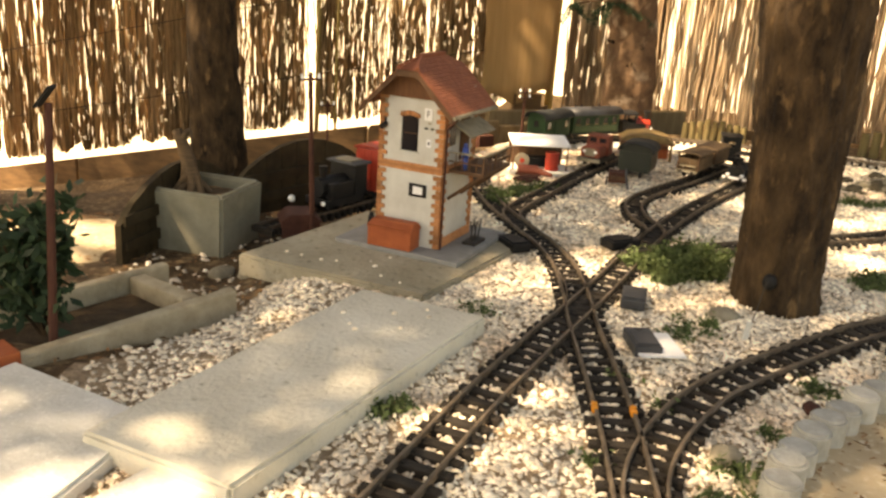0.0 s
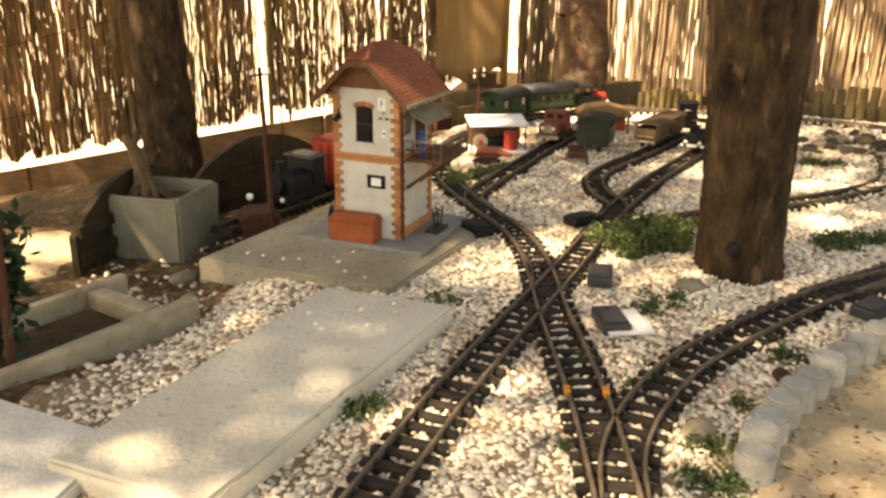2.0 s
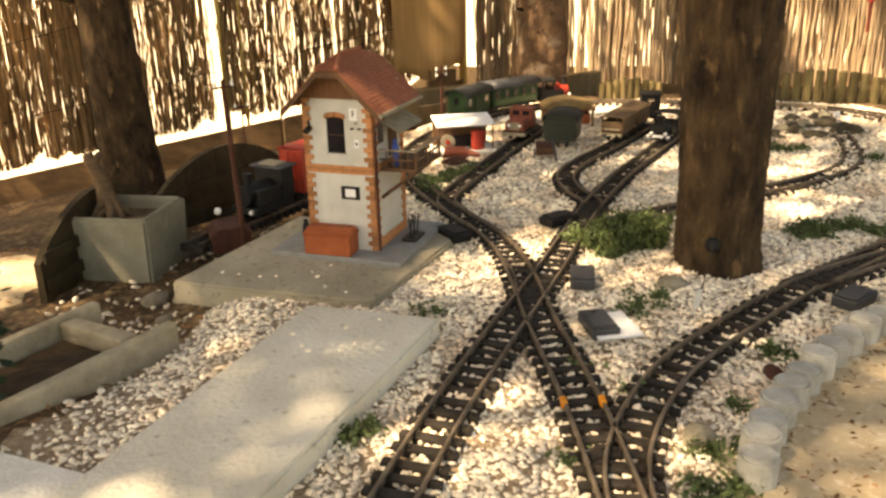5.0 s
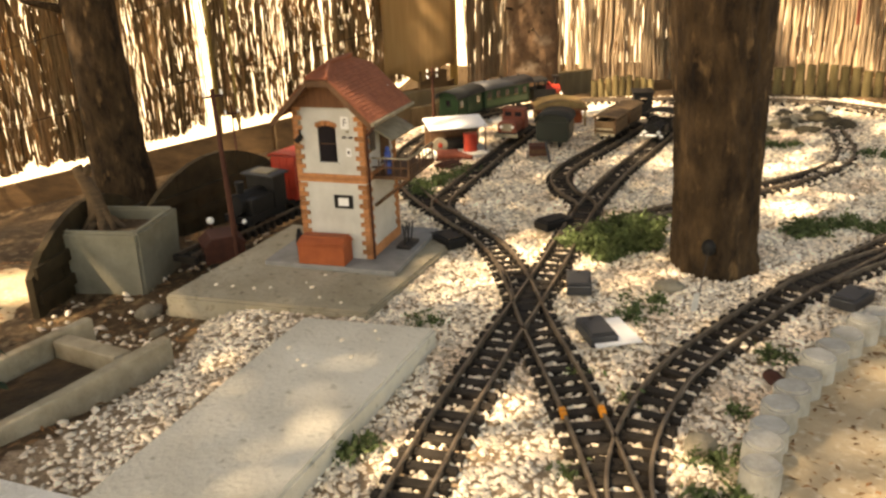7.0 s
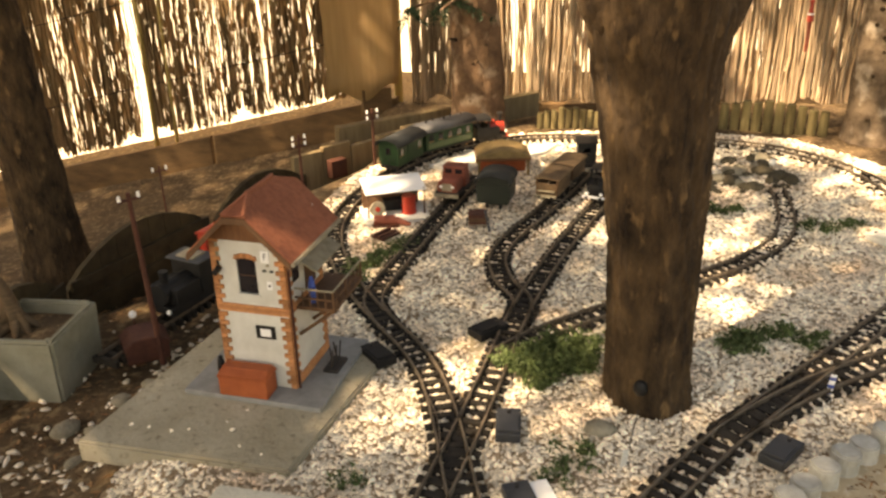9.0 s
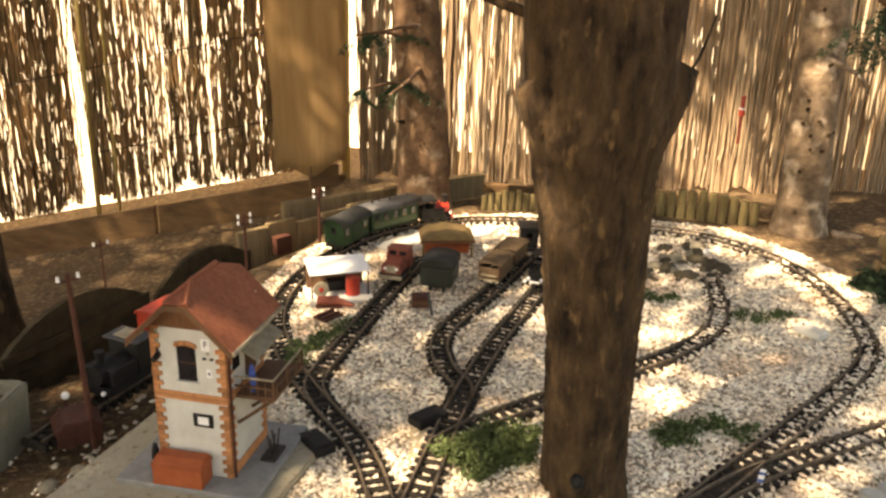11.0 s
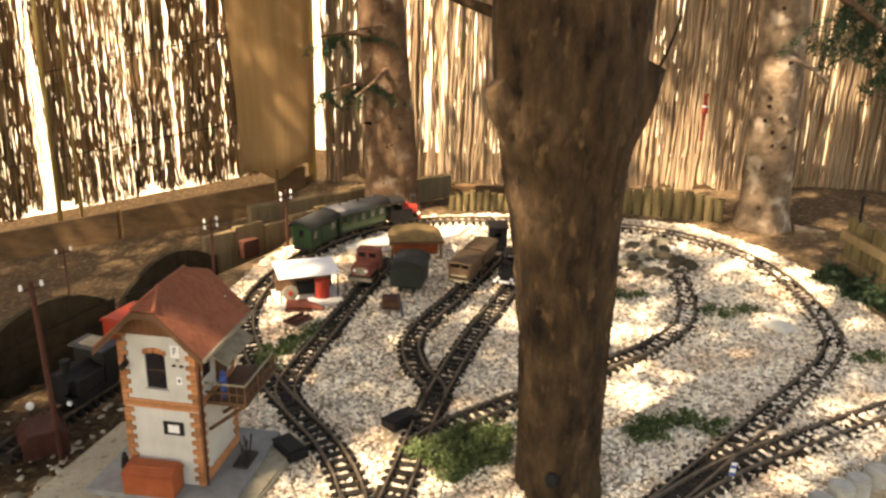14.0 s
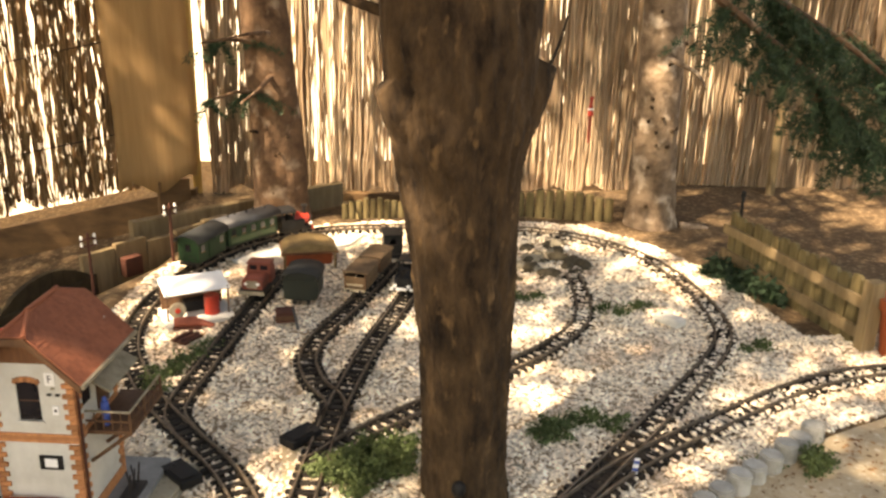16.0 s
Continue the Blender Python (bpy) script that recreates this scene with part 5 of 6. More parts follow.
def steam_loco(m, label, body, tank, L=0.20, beam=None, lamp=True):
    t = thing("steam_locomotive", m, label, "locomotive")
    h = L / 2
    part("frame", box(-0.034, -h, 0.022, 0.034, h, 0.036, 0.002), M_BLACK, t)
    part("boiler", cyl((0, -h * 0.1, 0.066), (0, h * 0.9, 0.066), 0.027, seg=18), tank, t, smooth=False)
    part("smokebox_door", cyl((0, h * 0.9, 0.066), (0, h * 0.95, 0.066), 0.024, 0.018, seg=18), M_BLACK, t)
    for b in ((-0.045, -h * 0.95, 0.036, -0.041, -h * 0.15, 0.082), (0.041, -h * 0.95, 0.036, 0.045, -h * 0.15, 0.082), (-0.041, -h * 0.19, 0.036, 0.041, -h * 0.15, 0.090), (-0.045, -h * 0.95, 0.082, -0.040, -h * 0.85, 0.122), (0.040, -h * 0.95, 0.082, 0.045, -h * 0.85, 0.122),
              (-0.045, -h * 0.25, 0.082, -0.040, -h * 0.15, 0.122), (0.040, -h * 0.25, 0.082, 0.045, -h * 0.15, 0.122), (-0.041, -h * 0.95, 0.036, 0.041, -h * 0.91, 0.078)):
        part("cab_wall", box(*b), body, t)
    part("cab_roof", prism(arch(0.052, 0.122, 0.014), -h * 1.0, -h * 0.08), M_BLACK, t)
    for s in (-1, 1):
        part("side_tank", box(s * 0.030 - 0.010, -h * 0.12, 0.036, s * 0.030 + 0.010, h * 0.55, 0.074, 0.003), body, t)
        part("buffer", cyl((s * 0.026, h, 0.029), (s * 0.026, h + 0.012, 0.029), 0.006, seg=10), M_IRON, t)
        if lamp:
            part("headlamp", ball((s * 0.026, h * 0.98, 0.047), 0.008, seg=10), M_LAMP, t, "round white headlamp")
        part("handrail", cyl((s * 0.03, h * 0.55, 0.086), (s * 0.03, h * 0.95, 0.05), 0.0018, seg=6), M_GREYP, t)
    ch = cyl((0, h * 0.72, 0.09), (0, h * 0.72, 0.118), 0.008, 0.009, seg=12)
    cyl((0, h * 0.72, 0.118), (0, h * 0.72, 0.136), 0.011, 0.019, seg=14, bm=ch)
    part("chimney", ch, M_BLACK, t)
    part("dome", ball((0, h * 0.3, 0.093), 0.013, seg=12), tank, t, smooth=True)
    part("buffer_beam", box(-0.044, h - 0.002, 0.022, 0.044, h + 0.003, 0.036, 0.001), beam or M_RED, t, "painted buffer beam")
    for y in (-h * 0.55, 0, h * 0.55):
        wheelset(t, y, 0.016, z=0.016)
    return t
steam_loco(at_loop(S + 0.545, 0.14), "small red and black model steam locomotive heading the train", M_BLACK, M_RED, 0.18)

def heading(p, q):
    return math.degrees(math.atan2(q[1] - p[1], q[0] - p[0])) - 90
A_ = heading((0.884, 2.405), (1.02, 2.61))
black = steam_loco(pose(0.968, 2.560, 0.004, 0, 0, A_ + 180) @ Matrix.Diagonal((0.85, 0.8, 0.58, 1)), "black model steam locomotive with white buffer beam on a siding", M_BLACK, M_BLACK, 0.21, M_WHITE)
tall = thing("tower_wagon", pose(1.005, 2.83, 0.004, 0, 0, A_ + 20) @ Matrix.Diagonal((0.72, 0.72, 0.68, 1)), "dark model railcar with an open cab window", "railcar")
part("frame", box(-0.04, -0.07, 0.02, 0.04, 0.07, 0.04, 0.002), M_BLACK, tall)
for b in ((-0.045, -0.05, 0.04, -0.036, 0.06, 0.14), (0.036, -0.05, 0.04, 0.045, 0.06, 0.14), (-0.036, -0.05, 0.04, 0.036, -0.042, 0.088), (-0.036, -0.05, 0.118, 0.036, -0.042, 0.14), (-0.036, 0.052, 0.04, 0.036, 0.06, 0.088), (-0.036, 0.052, 0.118, 0.036, 0.06, 0.14), (-0.036, -0.05, 0.088, -0.016, -0.042, 0.118), (0.016, -0.05, 0.088, 0.036, -0.042, 0.118)):
    part("cab_wall", box(*b), M_BLACK, tall)
part("roof", box(-0.052, -0.06, 0.140, 0.052, 0.07, 0.146, 0.002), M_BLACK, tall)
for y in (-0.045, 0.045):
    wheelset(tall, y)

def goods_wagon(m, label, L=0.15, H=0.085, roof=True):
    t = thing("goods_wagon", m, label, "wagon", "brown goods wagons")
    h = L / 2
    part("frame", box(-0.040, -h, 0.024, 0.040, h, 0.034, 0.001), M_BLACK, t)
    for s in (-1, 1):
        for i in range(4):
            part("plank", box(s * 0.044 - 0.002, -h, 0.035 + i * 0.0125, s * 0.044 + 0.002, h, 0.046 + i * 0.0125, 0.0006), M_WOODCAR, t)
    for k, y in enumerate((-h, h)):
        for i in range(4):
            part("plank", box(-0.042, y - 0.002, 0.035 + i * 0.0125, 0.042, y + 0.002, 0.046 + i * 0.0125, 0.0006), M_WOODCAR, t)
        for s in (-1, 1):
            part("post", box(s * 0.041 - 0.003, y - 0.004, 0.034, s * 0.041 + 0.003, y + 0.004, H + 0.012), M_TIMBER, t)
    if roof:
        part("roof", prism(arch(0.052, H + 0.012, 0.010), -h - 0.008, h + 0.008), M_WOODCAR, t, "weathered brown wagon roof")
    part("step", box(-0.034, -h - 0.012, 0.052, 0.034, -h - 0.003, 0.055), M_STONE, t)
    part("buffer_beam", box(-0.042, -h - 0.010, 0.026, 0.042, -h - 0.004, 0.036), M_STONE, t)
    for s in (-1, 1):
        part("buffer", cyl((s * 0.024, -h - 0.02, 0.03), (s * 0.024, -h, 0.03), 0.005, seg=8), M_IRON, t)
    for y in (-h * 0.6, h * 0.6):
        wheelset(t, y)
    return t
B_ = heading((0.776, 2.491), (0.90, 2.66))
goods_wagon(pose(0.812, 2.565, 0.004, 0, 0, B_ + 2) @ Matrix.Diagonal((0.80, 0.85, 0.80, 1)), "brown weathered model goods wagon with slatted end on siding")
goods_wagon(pose(0.900, 2.69, 0.004, 0, 0, B_) @ Matrix.Diagonal((0.80, 0.85, 0.84, 1)), "brown model goods wagon coupled behind another wagon", 0.14, 0.080)

def diesel(m, label):
    t = thing("diesel_locomotive", m, label, "locomotive")
    part("frame", box(-0.042, -0.085, 0.02, 0.042, 0.085, 0.038, 0.002), M_BLACK, t)
    part("hood", prism([(-0.034, 0.038), (0.034, 0.038), (0.034, 0.072), (0.026, 0.082), (-0.026, 0.082), (-0.034, 0.072)], -0.080, 0.0, bevel=0.003), M_FADERED, t)
    part("cab", prism([(-0.042, 0.038), (0.042, 0.038), (0.042, 0.084), (0.036, 0.112), (-0.036, 0.112), (-0.042, 0.084)], 0.0, 0.05, bevel=0.002), M_FADERED, t)
    part("roof", box(-0.040, -0.006, 0.111, 0.040, 0.056, 0.117, 0.003), M_FADERED, t)
    for s in (-1, 1):
        part("windscreen", box(s * 0.018 - 0.012, -0.002, 0.088, s * 0.018 + 0.012, 0.0005, 0.106), M_GLASS, t)
        part("headlamp", cyl((s * 0.02, -0.0815, 0.062), (s * 0.02, -0.079, 0.062), 0.006, seg=12), M_LAMP, t)
    part("rear_hood", prism([(-0.032, 0.038), (0.032, 0.038), (0.032, 0.070), (-0.032, 0.070)], 0.05, 0.082, bevel=0.003), M_FADERED, t)
    part("bumper", box(-0.042, -0.092, 0.022, 0.042, -0.085, 0.036, 0.001), M_STONE, t)
    part("grille", box(-0.018, -0.0812, 0.045, 0.018, -0.0795, 0.075), M_STONE, t)
    for y in (-0.05, 0.05):
        wheelset(t, y)
    return t
C_ = heading((0.386, 2.399), (0.508, 2.634))
diesel(pose(0.505, 2.655, 0.004, 0, 0, C_) @ Matrix.Diagonal((0.95, 0.9, 0.82, 1)), "faded red model diesel locomotive on a weedy siding")

# rounded dark wagon standing off the rails
dw = thing("tank_wagon", pose(0.625, 2.565, -0.008, 0, 0, -24), "dark green model van with a grey domed roof in gravel", "wagon")
part("body", prism([(-0.05, 0.02), (0.05, 0.02), (0.054, 0.05), (0.052, 0.088), (-0.052, 0.088), (-0.054, 0.05)], -0.05, 0.06, bevel=0.004), M_DKGREEN, dw)
part("roof", prism(arch(0.057, 0.088, 0.026), -0.058, 0.068), M_ROOFGREY, dw, "grey domed roof", True)
part("end_wall", prism([(-0.05 * math.cos(math.pi * i / 10), 0.087 + 0.022 * math.sin(math.pi * i / 10)) for i in range(11)], -0.048, 0.058), M_DKGREEN, dw)
for y in (-0.03, 0.04):
    wheelset(dw, y, 0.012, z=0.012)
hc = thing("hand_cart", pose(0.535, 2.405, -0.008, 0, 0, -10), "small dark wooden model cart with a shaft", "cart")
part("body", box(-0.028, -0.024, 0.012, 0.028, 0.024, 0.045, 0.002), M_RUST, hc)
part("slat", box(-0.029, -0.0255, 0.022, 0.029, -0.0243, 0.034), M_TIMBER, hc)
part("shaft", cyl((0.022, -0.024, 0.06), (0.034, -0.05, 0.0), 0.004, seg=6), M_GREYP, hc)
for s in (-1, 1):
    part("wheel", cyl((s * 0.03, 0, 0.012), (s * 0.034, 0, 0.012), 0.014, seg=14), M_IRON, hc)

# black engine and red van behind the tower
D_ = heading((-0.36, 2.12), (-0.22, 2.32))
be = thing("steam_locomotive", pose(-0.305, 2.165, -0.073, 0, 0, D_), "old black model tank engine behind the signal tower", "locomotive")
part("frame", box(-0.045, -0.075, 0.018, 0.045, 0.075, 0.04, 0.002), M_BLACK, be)
part("side_tank", box(-0.046, -0.06, 0.04, -0.016, 0.03, 0.084, 0.004), M_BLACK, be)
part("side_tank", box(0.016, -0.06, 0.04, 0.046, 0.03, 0.084, 0.004), M_BLACK, be)
part("boiler", cyl((0, -0.078, 0.07), (0, 0.03, 0.07), 0.028, seg=16), M_BLACK, be)
for b in ((-0.048, 0.03, 0.04, -0.043, 0.08, 0.125), (0.043, 0.03, 0.04, 0.048, 0.08, 0.125), (-0.043, 0.03, 0.04, 0.043, 0.035, 0.125), (-0.043, 0.075, 0.04, 0.043, 0.08, 0.10)):
    part("cab_wall", box(*b), M_BLACK, be)
part("cab_roof", box(-0.056, 0.018, 0.125, 0.056, 0.092, 0.131, 0.003), M_GREYP, be)
part("roof_hatch", box(-0.03, 0.03, 0.131, 0.03, 0.08, 0.136, 0.002), M_STONE, be, "pale roof hatch")
part("chimney", cyl((0, -0.05, 0.095), (0, -0.05, 0.128), 0.010, 0.013, seg=12), M_BLACK, be)
part("headlamp", ball((0.03, -0.08, 0.03), 0.007, seg=8), M_LAMP, be)
for y in (-0.045, 0.0, 0.045):
    wheelset(be, y)
rv = thing("goods_wagon", pose(-0.20, 2.32, -0.073, 0, 0, D_) @ Matrix.Diagonal((0.9, 0.9, 0.92, 1)), "orange-red model goods van behind the black engine", "wagon")
part("body", box(-0.046, -0.055, 0.03, 0.046, 0.075, 0.165, 0.002), M_RED, rv)
part("roof", prism(arch(0.052, 0.166, 0.010), -0.062, 0.082), M_RED, rv)
for i in range(4):
    part("rib", box(-0.046 + i * 0.029, -0.0575, 0.03, -0.041 + i * 0.029, -0.055, 0.160), M_RED, rv)
part("frame", box(-0.04, -0.06, 0.02, 0.04, 0.08, 0.03), M_BLACK, rv)
for y in (-0.03, 0.05):
    wheelset(rv, y)

# brown hut with a ball lamp and telegraph poles
hut = thing("hut", pose(-0.375, 1.99, -0.095, 0, 0, 18), "low rusty brown model hut with a sloping roof", "hut")
part("body", box(-0.05, -0.04, -0.01, 0.05, 0.04, 0.034, 0.002), M_RUST, hut)
part("roof", prism([(-0.056, 0.034), (0.056, 0.034), (0.030, 0.056), (-0.030, 0.056)], -0.046, 0.046, bevel=0.002), M_RUST, hut)
def ball_lamp(x, y, z, h, r, label):
    t = thing("ball_lamp", Matrix.Translation((x, y, z)), label, "lamp", "ball lamps")
    part("post", cyl((0, 0, -0.02), (0, 0, h), 0.0025, seg=8), M_RUST, t)
    part("globe", ball((0, 0, h + r * 0.8), r, seg=14), M_LAMP, t, "white globe", True)
    return t
ball_lamp(-0.41, 2.06, -0.09, 0.055, 0.010, "small model lamp with a white globe by the hut")
ball_lamp(1.615, 2.665, -0.01, 0.03, 0.012, "small model lamp with a white globe among rocks")
def pole(x, y, z, h, label, arms=2, r=0.006, lean=0.0):
    t = thing("telegraph_pole", pose(x, y, z, 0, lean, 30), label, "telegraph pole", "telegraph poles")
    part("mast", cyl((0, 0, -0.03), (0, 0, h), r, r * 0.7, seg=8), M_RUST, t)
    for k in range(arms):
        zz = h - 0.02 - k * 0.022
        part("crossarm", box(-0.026, -0.003, zz, 0.026, 0.003, zz + 0.005), M_RUST, t)
        for s in (-1, 1):
            i_ = cyl((s * 0.022, 0, zz + 0.004), (s * 0.022, 0, zz + 0.016), 0.0045, 0.0035, seg=8)
            part("insulator", i_, M_LAMP, t, "white insulator")
    return t
pole(-0.335, 1.96, -0.09, 0.42, "tall brown model telegraph pole with white insulators", 1, 0.008, -1.5)
pole(0.02, 2.79, -0.05, 0.25, "brown model telegraph pole beside the track curve")
pole(0.285, 3.14, -0.03, 0.21, "brown model telegraph pole behind the track curve")
pole(-0.42, 2.75, -0.16, 0.30, "thin grey model telegraph pole before the plank wall", 1, 0.004)
post = thing("garden_lamp", pose(-0.60, 1.055, -0.03), "thin rusty garden post with a small solar panel", "garden lamp")
part("mast", cyl((0, 0, -0.02), (0.025, 0, 0.40), 0.0075, 0.006, seg=8), M_RUST, post)
part("solar_panel", box(-0.02, -0.012, -0.002, 0.02, 0.012, 0.002, m=Matrix.Translation((0.02, 0, 0.41)) @ Matrix.Rotation(-0.9, 4, 'Y')), M_BLACK, post)
rp = thing("garden_lamp", pose(2.17, 2.42, -0.02), "thin black garden post at the end of the picket fence", "garden lamp")
part("mast", cyl((0, 0, -0.02), (0, 0, 0.27), 0.007, 0.006, seg=8), M_BLACK, rp)
part("cap", cyl((0, 0, 0.265), (0, 0, 0.285), 0.010, 0.007, seg=10), M_BLACK, rp)

# open engine shed with a pale roof
sh = thing("open_shed", pose(0.30, 2.575, -0.008, 0, 0, 6), "open model workshop with pale grey roof and red barrel", "shed")
part("floor", box(-0.10, -0.09, -0.01, 0.10, 0.07, 0.004, 0.002), M_CONC2, sh)
part("roof", box(-0.095, -0.055, -0.002, 0.095, 0.055, 0.002, 0.001, m=Matrix.Translation((0, 0, 0.092)) @ Matrix.Rotation(0.16, 4, 'X')), M_WHITE, sh, "pale grey flat roof")
for x in (-0.088, 0.088):
    for y in (-0.048, 0.048):
        part("post", cyl((x, y, 0), (x, y, 0.088), 0.003, seg=6), M_TIMBER, sh)
part("back_wall", box(-0.088, 0.046, 0.0, 0.088, 0.05, 0.085), M_TIMBER, sh)
part("workbench", box(-0.03, 0.0, 0.0, 0.04, 0.04, 0.035, 0.002), M_BLACK, sh)
bar = thing("barrel", pose(0.345, 2.545, -0.004), "glossy red model barrel standing under the shed", "barrel")
bb = cyl((0, 0, 0), (0, 0, 0.058), 0.022, seg=16)
for z in (0.004, 0.028, 0.054):
    cyl((0, 0, z - 0.002), (0, 0, z + 0.002), 0.0235, seg=16, bm=bb)
part("drum", bb, M_RED, bar)
wh = thing("flywheel", pose(0.245, 2.520, 0.0, 90, 0, 8), "grey spoked model flywheel leaning by the shed", "wheel")
part("disc", cyl((0, 0.026, -0.003), (0, 0.026, 0.003), 0.024, seg=20), M_STONE, wh)
part("hub", cyl((0, 0.026, -0.006), (0, 0.026, 0.006), 0.008, seg=12), M_RED, wh)
mc = thing("machine", pose(0.275, 2.470, -0.008, 0, 0, -8), "rusty red model machine lying before the shed", "machine")
part("body", cyl((-0.045, 0, 0.016), (0.02, 0, 0.016), 0.015, seg=12), M_FADERED, mc)
part("tail", cyl((0.02, 0, 0.014), (0.065, -0.02, 0.008), 0.012, 0.006, seg=10), M_FADERED, mc)
part("skid", box(-0.05, -0.018, -0.002, 0.03, 0.018, 0.004), M_RUST, mc)
pile = thing("rail_pile", pose(0.255, 2.385, -0.008, 0, 0, 40), "little pile of brown model sleepers in weeds", "pile")
for i in range(5):
    part("sleeper", box(-0.035, -0.025 + i * 0.011, 0.0, 0.035, -0.017 + i * 0.011, 0.008 + 0.006 * (i % 2), 0.001), M_RUST, pile)

# market stall with a thatched roof
st = thing("stall", pose(0.72, 2.90, -0.008, 0, 0, -8) @ Matrix.Diagonal((0.95, 1, 0.80, 1)), "tan model stall with a thatched roof and posts", "stall")
part("roof", prism([(-0.10, 0.078), (0.10, 0.078), (0.075, 0.100), (0.0, 0.116), (-0.075, 0.100)], -0.07, 0.07, bevel=0.004), M_TAN, st, "straw-coloured thatched roof")
part("eave", box(-0.102, -0.073, 0.070, 0.102, 0.073, 0.078, 0.002), M_GABLE, st)
for x in (-0.09, 0.09):
    for y in (-0.062, 0.062):
        part("post", cyl((x, y, 0), (x, y, 0.075), 0.005, seg=8), M_TAN, st)
part("counter", box(-0.085, -0.02, 0.0, 0.085, 0.055, 0.045, 0.002), M_REDBOX, st)
# plate inside the far curve
tagged(ob_from("platform", slab_poly([(0.47, 3.00), (0.66, 3.125), (1.00, 3.15), (0.92, 3.05), (0.74, 2.98), (0.56, 2.90)], -0.02, -0.002, 0.003), M_CONC2), "flat grey model platform inside the far curve", "platform")

# ---- picket fence and palings ----
pk = thing("picket_fence", pose(2.045, 1.72, -0.02, 0, 0, heading((2.045, 1.72), (2.155, 2.46)) + 90), "low weathered wooden picket fence beside the gravel", "picket fence")
LF = math.hypot(0.11, 0.74)
for i in range(15):
    x = 0.02 + i * (LF - 0.06) / 14
    hgt = 0.205 + 0.006 * math.sin(i * 1.9)
    part("picket", prism([(x - 0.019, 0.0), (x + 0.019, 0.0), (x + 0.019, hgt - 0.012), (x + 0.010, hgt), (x - 0.010, hgt), (x - 0.019, hgt - 0.012)], -0.006, 0.006), M_PALING, pk)
for z in (0.035, 0.125):
    part("rail", box(0.0, 0.0065, z, LF, 0.018, z + 0.034, 0.002), M_PICKET, pk)
part("post", box(-0.018, -0.022, -0.03, 0.020, 0.022, 0.215, 0.004), M_PICKET, pk)
def palings(a, b, h, n, label):
    A, B = np.array(a), np.array(b)
    t = thing("palisade", pose(a[0], a[1], -0.02, 0, 0, heading(a, b) + 90), label, "palisade", "low palisades")
    L = np.linalg.norm(B - A)
    for i in range(n):
        x = (i + 0.5) * L / n
        hh = h * (0.72 + 0.28 * math.sin(math.pi * (i + 0.5) / n)) + 0.004 * math.sin(i * 2.7)
        c = cyl((x, 0, -0.03), (x, 0, hh), L / n * 0.46, L / n * 0.42, seg=10)
        part("log", c, M_PALING, t)
    return t
palings((0.98, 3.42), (1.24, 3.37), 0.085, 9, "low row of yellowish half-round logs behind the curve")
palings((1.66, 3.27), (2.06, 3.05), 0.125, 11, "low arched row of weathered half-round logs")
tp = thing("terracotta_pot", pose(2.12, 1.66, -0.02), "orange terracotta pot behind the picket fence", "pot")
pb = cyl((0, 0, 0), (0, 0, 0.15), 0.055, 0.075, seg=20)
cyl((0, 0, 0.14), (0, 0, 0.17), 0.082, 0.082, seg=20, bm=pb)
part("pot", pb, M_REDBOX, tp)
# red ornament hanging on the screen
ornament = thing("ornament", pose(2.25, 3.60, 0.33) @ Matrix.Diagonal((0.7, 0.7, 0.55, 1)), "red ornament hanging on the reed screen", "ornament")
part("body", cyl((0, 0, 0), (0, 0, 0.14), 0.022, 0.010, seg=10), M_RED, ornament)
part("cap", ball((0, 0, 0.15), 0.016, seg=10), M_RED, ornament)
part("tail", box(-0.013, -0.004, -0.24, 0.013, 0.004, 0.0, 0.002), M_FADERED, ornament)
part("band", cyl((0, 0, 0.05), (0, 0, 0.065), 0.021, 0.020, seg=10), M_WHITE, ornament)
pp = tagged(ob_from("fence_post", cyl((3.05, 3.22, -0.1), (3.05, 3.22, 1.3), 0.022, 0.02, seg=10), M_PICKET), "pale round post in front of the screen", "post")

# ---- rocks, tags, weeds ----
def rock(x, y, s, seed, material=M_STONE, label="grey weathered rock lying in the gravel", flat=0.6, z=None):
    rr = np.random.RandomState(seed)
    bm = bmesh.new()
    bmesh.ops.create_icosphere(bm, subdivisions=2, radius=s)
    for v in bm.verts:
        k = 1 + 0.28 * noise.noise(v.co / s * 1.3 + Vector((seed * 3.1, 0, 0)))
        v.co = Vector((v.co.x * k * 1.15, v.co.y * k * 0.85, v.co.z * k * flat))
    ob = tagged(ob_from("rock", bm, material, True), label, "rock", "rocks")
    ob.matrix_world = pose(x, y, (float(land(x, y)) if z is None else z) + s * flat * 0.45, 0, 0, rr.uniform(0, 360))
    return ob
rr = np.random.RandomState(8)
for i in range(46):
    u, v = rr.uniform(0, 1, 2)
    rock(1.27 + 0.36 * u + 0.08 * v, 2.52 + 0.32 * v, rr.uniform(0.013, 0.036), 100 + i, M_DARKROCK if i % 4 else M_STONE, "mossy grey-brown rock in a low pile")
for i, (x, y, s) in enumerate([(0.568, 1.367, 0.028), (0.42, 0.838, 0.026), (0.60, 0.998, 0.020), (0.435, 0.775, 0.018), (0.845, 1.515, 0.012), (-0.45, 1.72, 0.022), (-0.40, 1.80, 0.026), (-0.33, 1.78, 0.018), (-0.47, 1.62, 0.02), (0.34, 1.76, 0.014), (-0.52, 1.75, 0.03), (-0.28, 1.93, 0.018)]):
    rock(x, y, s, 200 + i, M_RUST if i == 2 else M_STONE)
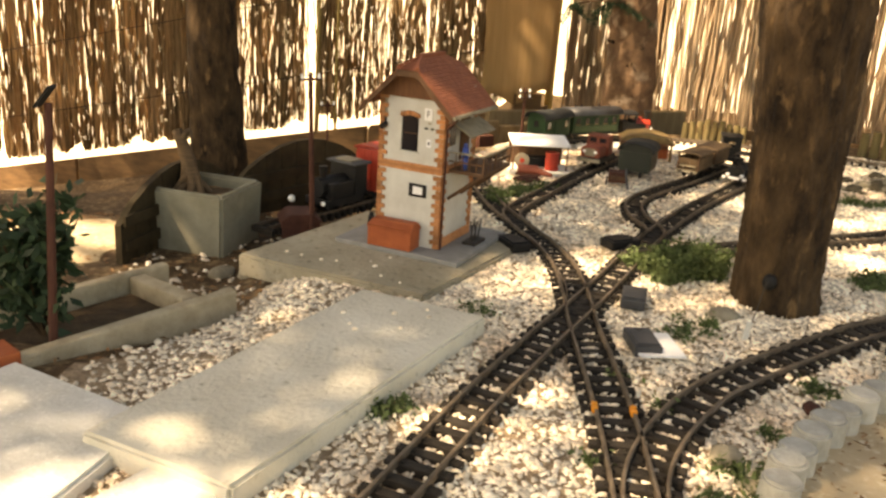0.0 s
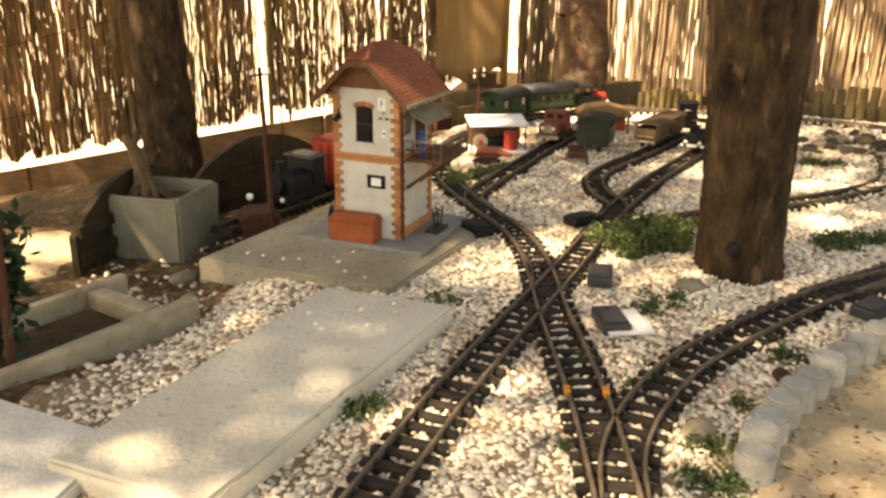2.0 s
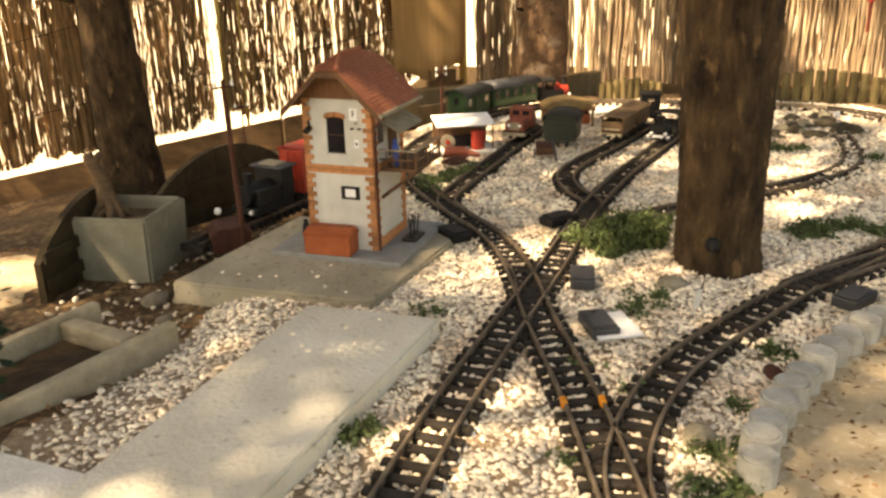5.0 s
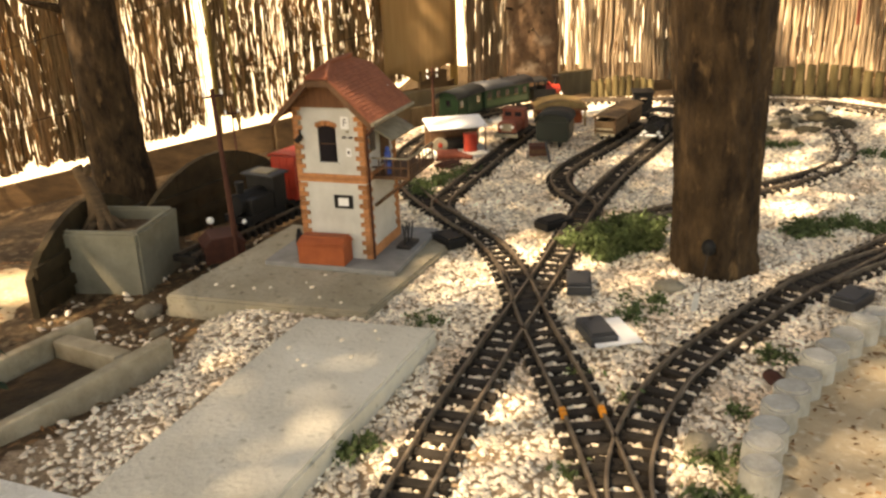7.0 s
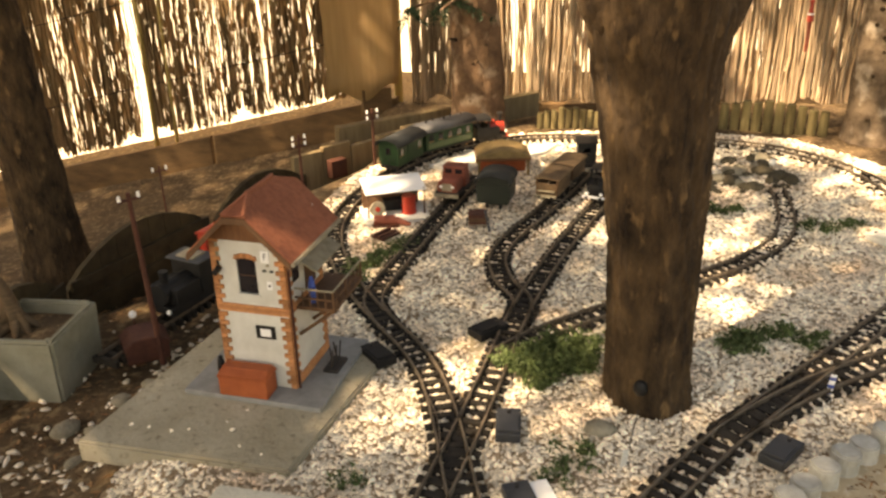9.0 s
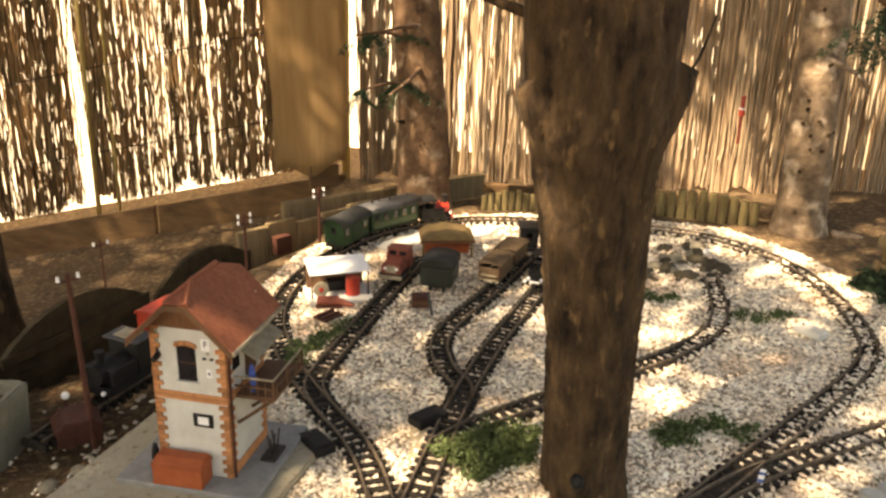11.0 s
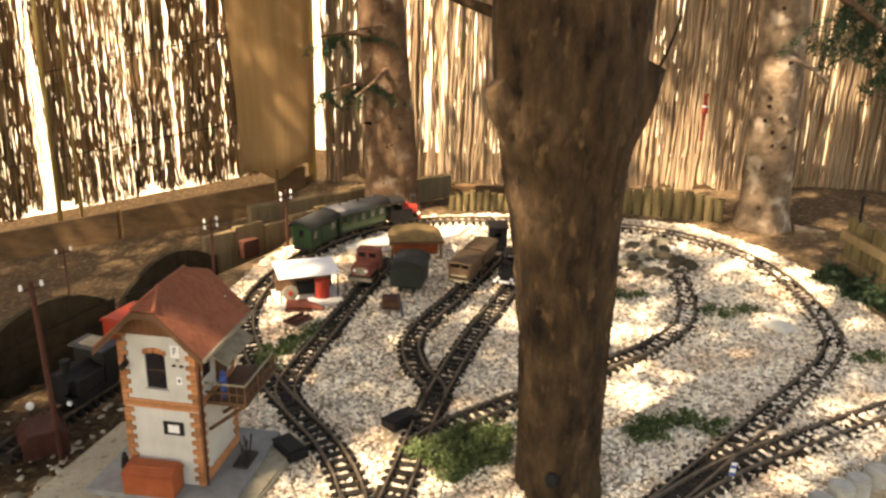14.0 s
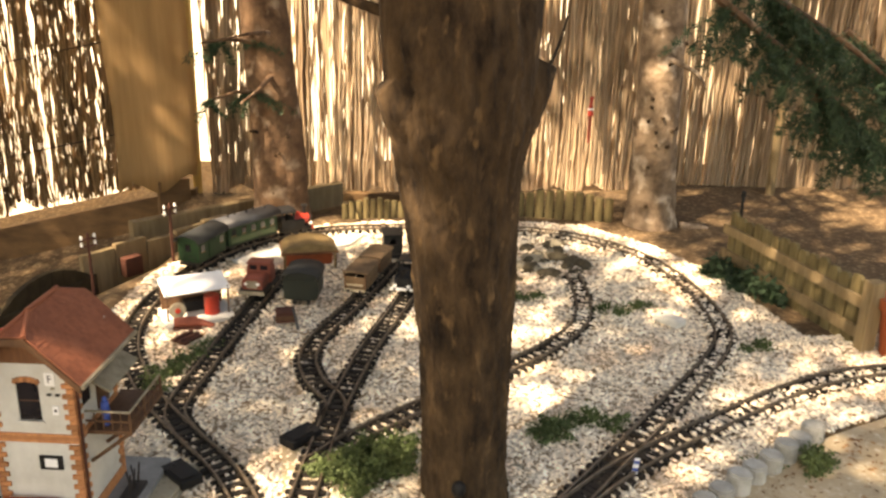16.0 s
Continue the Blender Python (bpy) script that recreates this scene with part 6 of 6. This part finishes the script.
def tag(x, y, h, a, label, mat_):
    t = thing("plant_tag", pose(x, y, BED, 0, 6, a), label, "plant tag")
    part("stake", box(-0.006, -0.001, -0.01, 0.006, 0.001, h, 0.0005), mat_, t)
    return t
tag(0.575, 1.255, 0.042, 10, "small grey plastic tag stuck in gravel", M_CONC2)
part("wire", cyl((0, 0, 0.04), (0.004, 0.0, 0.12), 0.001, seg=5), M_IRON, tag(0.582, 1.262, 0.01, 0, "thin wire stake in gravel", M_IRON))
pt = tag(1.055, 1.395, 0.055, -20, "pale blue and white striped marker stake beside track", M_WHITE)
for i in range(3):
    part("stripe", box(-0.0064, -0.0015, 0.008 + i * 0.017, 0.0064, 0.0015, 0.015 + i * 0.017), M_BLUE, pt)

def weed(x, y, w, h, n, seed, label="low green feathery weed growing in gravel", material=M_LEAF, size=0.007):
    t = thing("weed", Matrix.Translation((x, y, float(land(x, y)))), label, "weed", "weeds")
    rr = np.random.RandomState(seed)
    bm = bmesh.new()
    tips = []
    for i in range(max(6, n // 9)):
        a, d = rr.uniform(0, 6.28), w * rr.uniform(0.2, 1) ** 0.7
        tip = np.array((math.cos(a) * d, math.sin(a) * d * 0.8, h * rr.uniform(0.5, 1) * (1.1 - 0.55 * (d / w) ** 2)))
        base = tip * (0.25, 0.25, 0)
        cyl(base, tip, 0.0012, 0.0005, seg=4, bm=bm)
        for k in np.linspace(0.35, 1.05, 8):
            tips.append(base + (tip - base) * k)
    part("stem", bm, material, t)
    leaves("leaves", tips, max(2, n * 9 // len(tips)), size, (size * 1.3, size * 1.3, size), seed, material, t, 0.9)
    return t
for i, (x, y, w, h, n) in enumerate([(0.545, 1.60, 0.085, 0.080, 520), (0.475, 1.62, 0.05, 0.05, 180), (0.61, 1.60, 0.06, 0.075, 260), (0.50, 1.56, 0.05, 0.045, 140), (0.99, 1.605, 0.06, 0.022, 150), (1.08, 1.635, 0.045, 0.025, 110), (1.14, 1.60, 0.04, 0.02, 90),
                                     (1.30, 2.39, 0.07, 0.02, 120), (1.22, 2.40, 0.05, 0.018, 80), (1.50, 2.20, 0.06, 0.02, 110), (1.75, 1.84, 0.05, 0.02, 90), (1.455, 1.285, 0.045, 0.05, 150), (0.19, 2.20, 0.06, 0.03, 130), (0.26, 2.27, 0.05, 0.025, 90), (0.14, 2.12, 0.05, 0.03, 90),
                                     (0.494, 1.30, 0.05, 0.015, 80), (0.45, 1.25, 0.035, 0.012, 50), (1.0, 1.615, 0.05, 0.02, 80), (-0.05, 0.905, 0.03, 0.018, 70), (0.44, 0.80, 0.045, 0.015, 100), (0.41, 0.72, 0.05, 0.015, 90), (0.635, 1.055, 0.03, 0.015, 60), (0.50, 0.905, 0.02, 0.012, 30), (0.35, 0.97, 0.018, 0.014, 30), (0.235, 0.80, 0.02, 0.012, 30), (0.085, 1.31, 0.03, 0.012, 40), (0.31, 1.06, 0.02, 0.012, 25), (1.62, 2.18, 0.04, 0.02, 60), (0.30, 2.33, 0.04, 0.02, 60), (1.35, 1.33, 0.03, 0.02, 50)]):
    weed(x, y, w * (1 if n > 200 else 1.15), h, n if n > 130 else int(n * 0.7), 300 + i)
for i, (x, y) in enumerate([(2.05, 2.36), (2.06, 2.24), (2.06, 2.12)]):
    weed(x, y, 0.045, 0.045, 70, 400 + i, "dark green ivy creeping along the picket fence", M_NEEDLE, 0.016)
bush = thing("bush", pose(-0.645, 1.12, -0.03), "small dark green garden bush beside the blocks", "bush")
bm = bmesh.new()
rr = np.random.RandomState(77)
cs = []
for i in range(26):
    tip = np.array((rr.normal(0, 0.05), rr.normal(0, 0.04), rr.uniform(0.08, 0.24)))
    cyl((0, 0, -0.01), tip, 0.0025, 0.001, seg=5, bm=bm)
    cs += [tip * k for k in (0.55, 0.7, 0.85, 1.0)]
part("stem", bm, M_BARK, bush)
leaves("leaves", cs, 12, 0.016, (0.018, 0.018, 0.016), 78, M_NEEDLE, bush)
# dry straw and bark litter on the soil
rr = np.random.RandomState(55)
n = 2200
x, y = rr.uniform(-1.2, 0.0, n), rr.uniform(0.85, 2.6, n)
ok = ~inside(x, y, BEDPOLY)
for poly in SLABS.values():
    ok &= ~inside(x, y, poly)
x, y = x[ok], y[ok]
x2, y2 = rr.uniform(0.45, 2.4, 1400), rr.uniform(0, 1, 1400)
y2 = curb_y(x2) - 0.04 - 0.35 * y2 ** 2
x, y = np.r_[x, x2], np.r_[y, y2]
n = len(x)
z = land(x, y) + np.where(x > 0.4, 0.024 - 0.019 + 0.0035, 0.004)
a = rr.uniform(0, 6.28, n)
l_ = rr.uniform(0.005, 0.018, n) * np.where(x > 0.4, 0.55, 1)
w_ = rr.uniform(0.0012, 0.004, n)
dx, dy = np.cos(a), np.sin(a)
V = np.stack([np.stack([x - dx * l_, y - dy * l_, z], 1), np.stack([x + dy * w_, y - dx * w_, z + 0.003], 1), np.stack([x + dx * l_, y + dy * l_, z + 0.001], 1), np.stack([x - dy * w_, y + dx * w_, z + 0.0005], 1)], 1)
M_LITTER = mat("litter", (0.30, 0.17, 0.085), (0.18, 0.09, 0.045), 0.9, 30, spread=0.5)
tagged(raw("litter", V.reshape(-1, 3), np.arange(4 * n).reshape(-1, 4), M_LITTER), "dry straw and bark litter scattered on the soil", "litter", kind="stuff")

rr = np.random.RandomState(91)
for i in range(16):
    q = SLABS["tower"] if i < 9 else SLABS["long"]
    u, v = rr.uniform(0.08, 0.9), rr.uniform(0.05, 0.35)
    p = [q[0][k] * (1 - u) * (1 - v) + q[1][k] * u * (1 - v) + q[2][k] * u * v + q[3][k] * (1 - u) * v for k in (0, 1)]
    rock(p[0], p[1], rr.uniform(0.0028, 0.005), 500 + i, M_GRAVEL, "single cream pebble lying on the concrete slab", 0.6, 0.0 if i < 9 else 0.020)
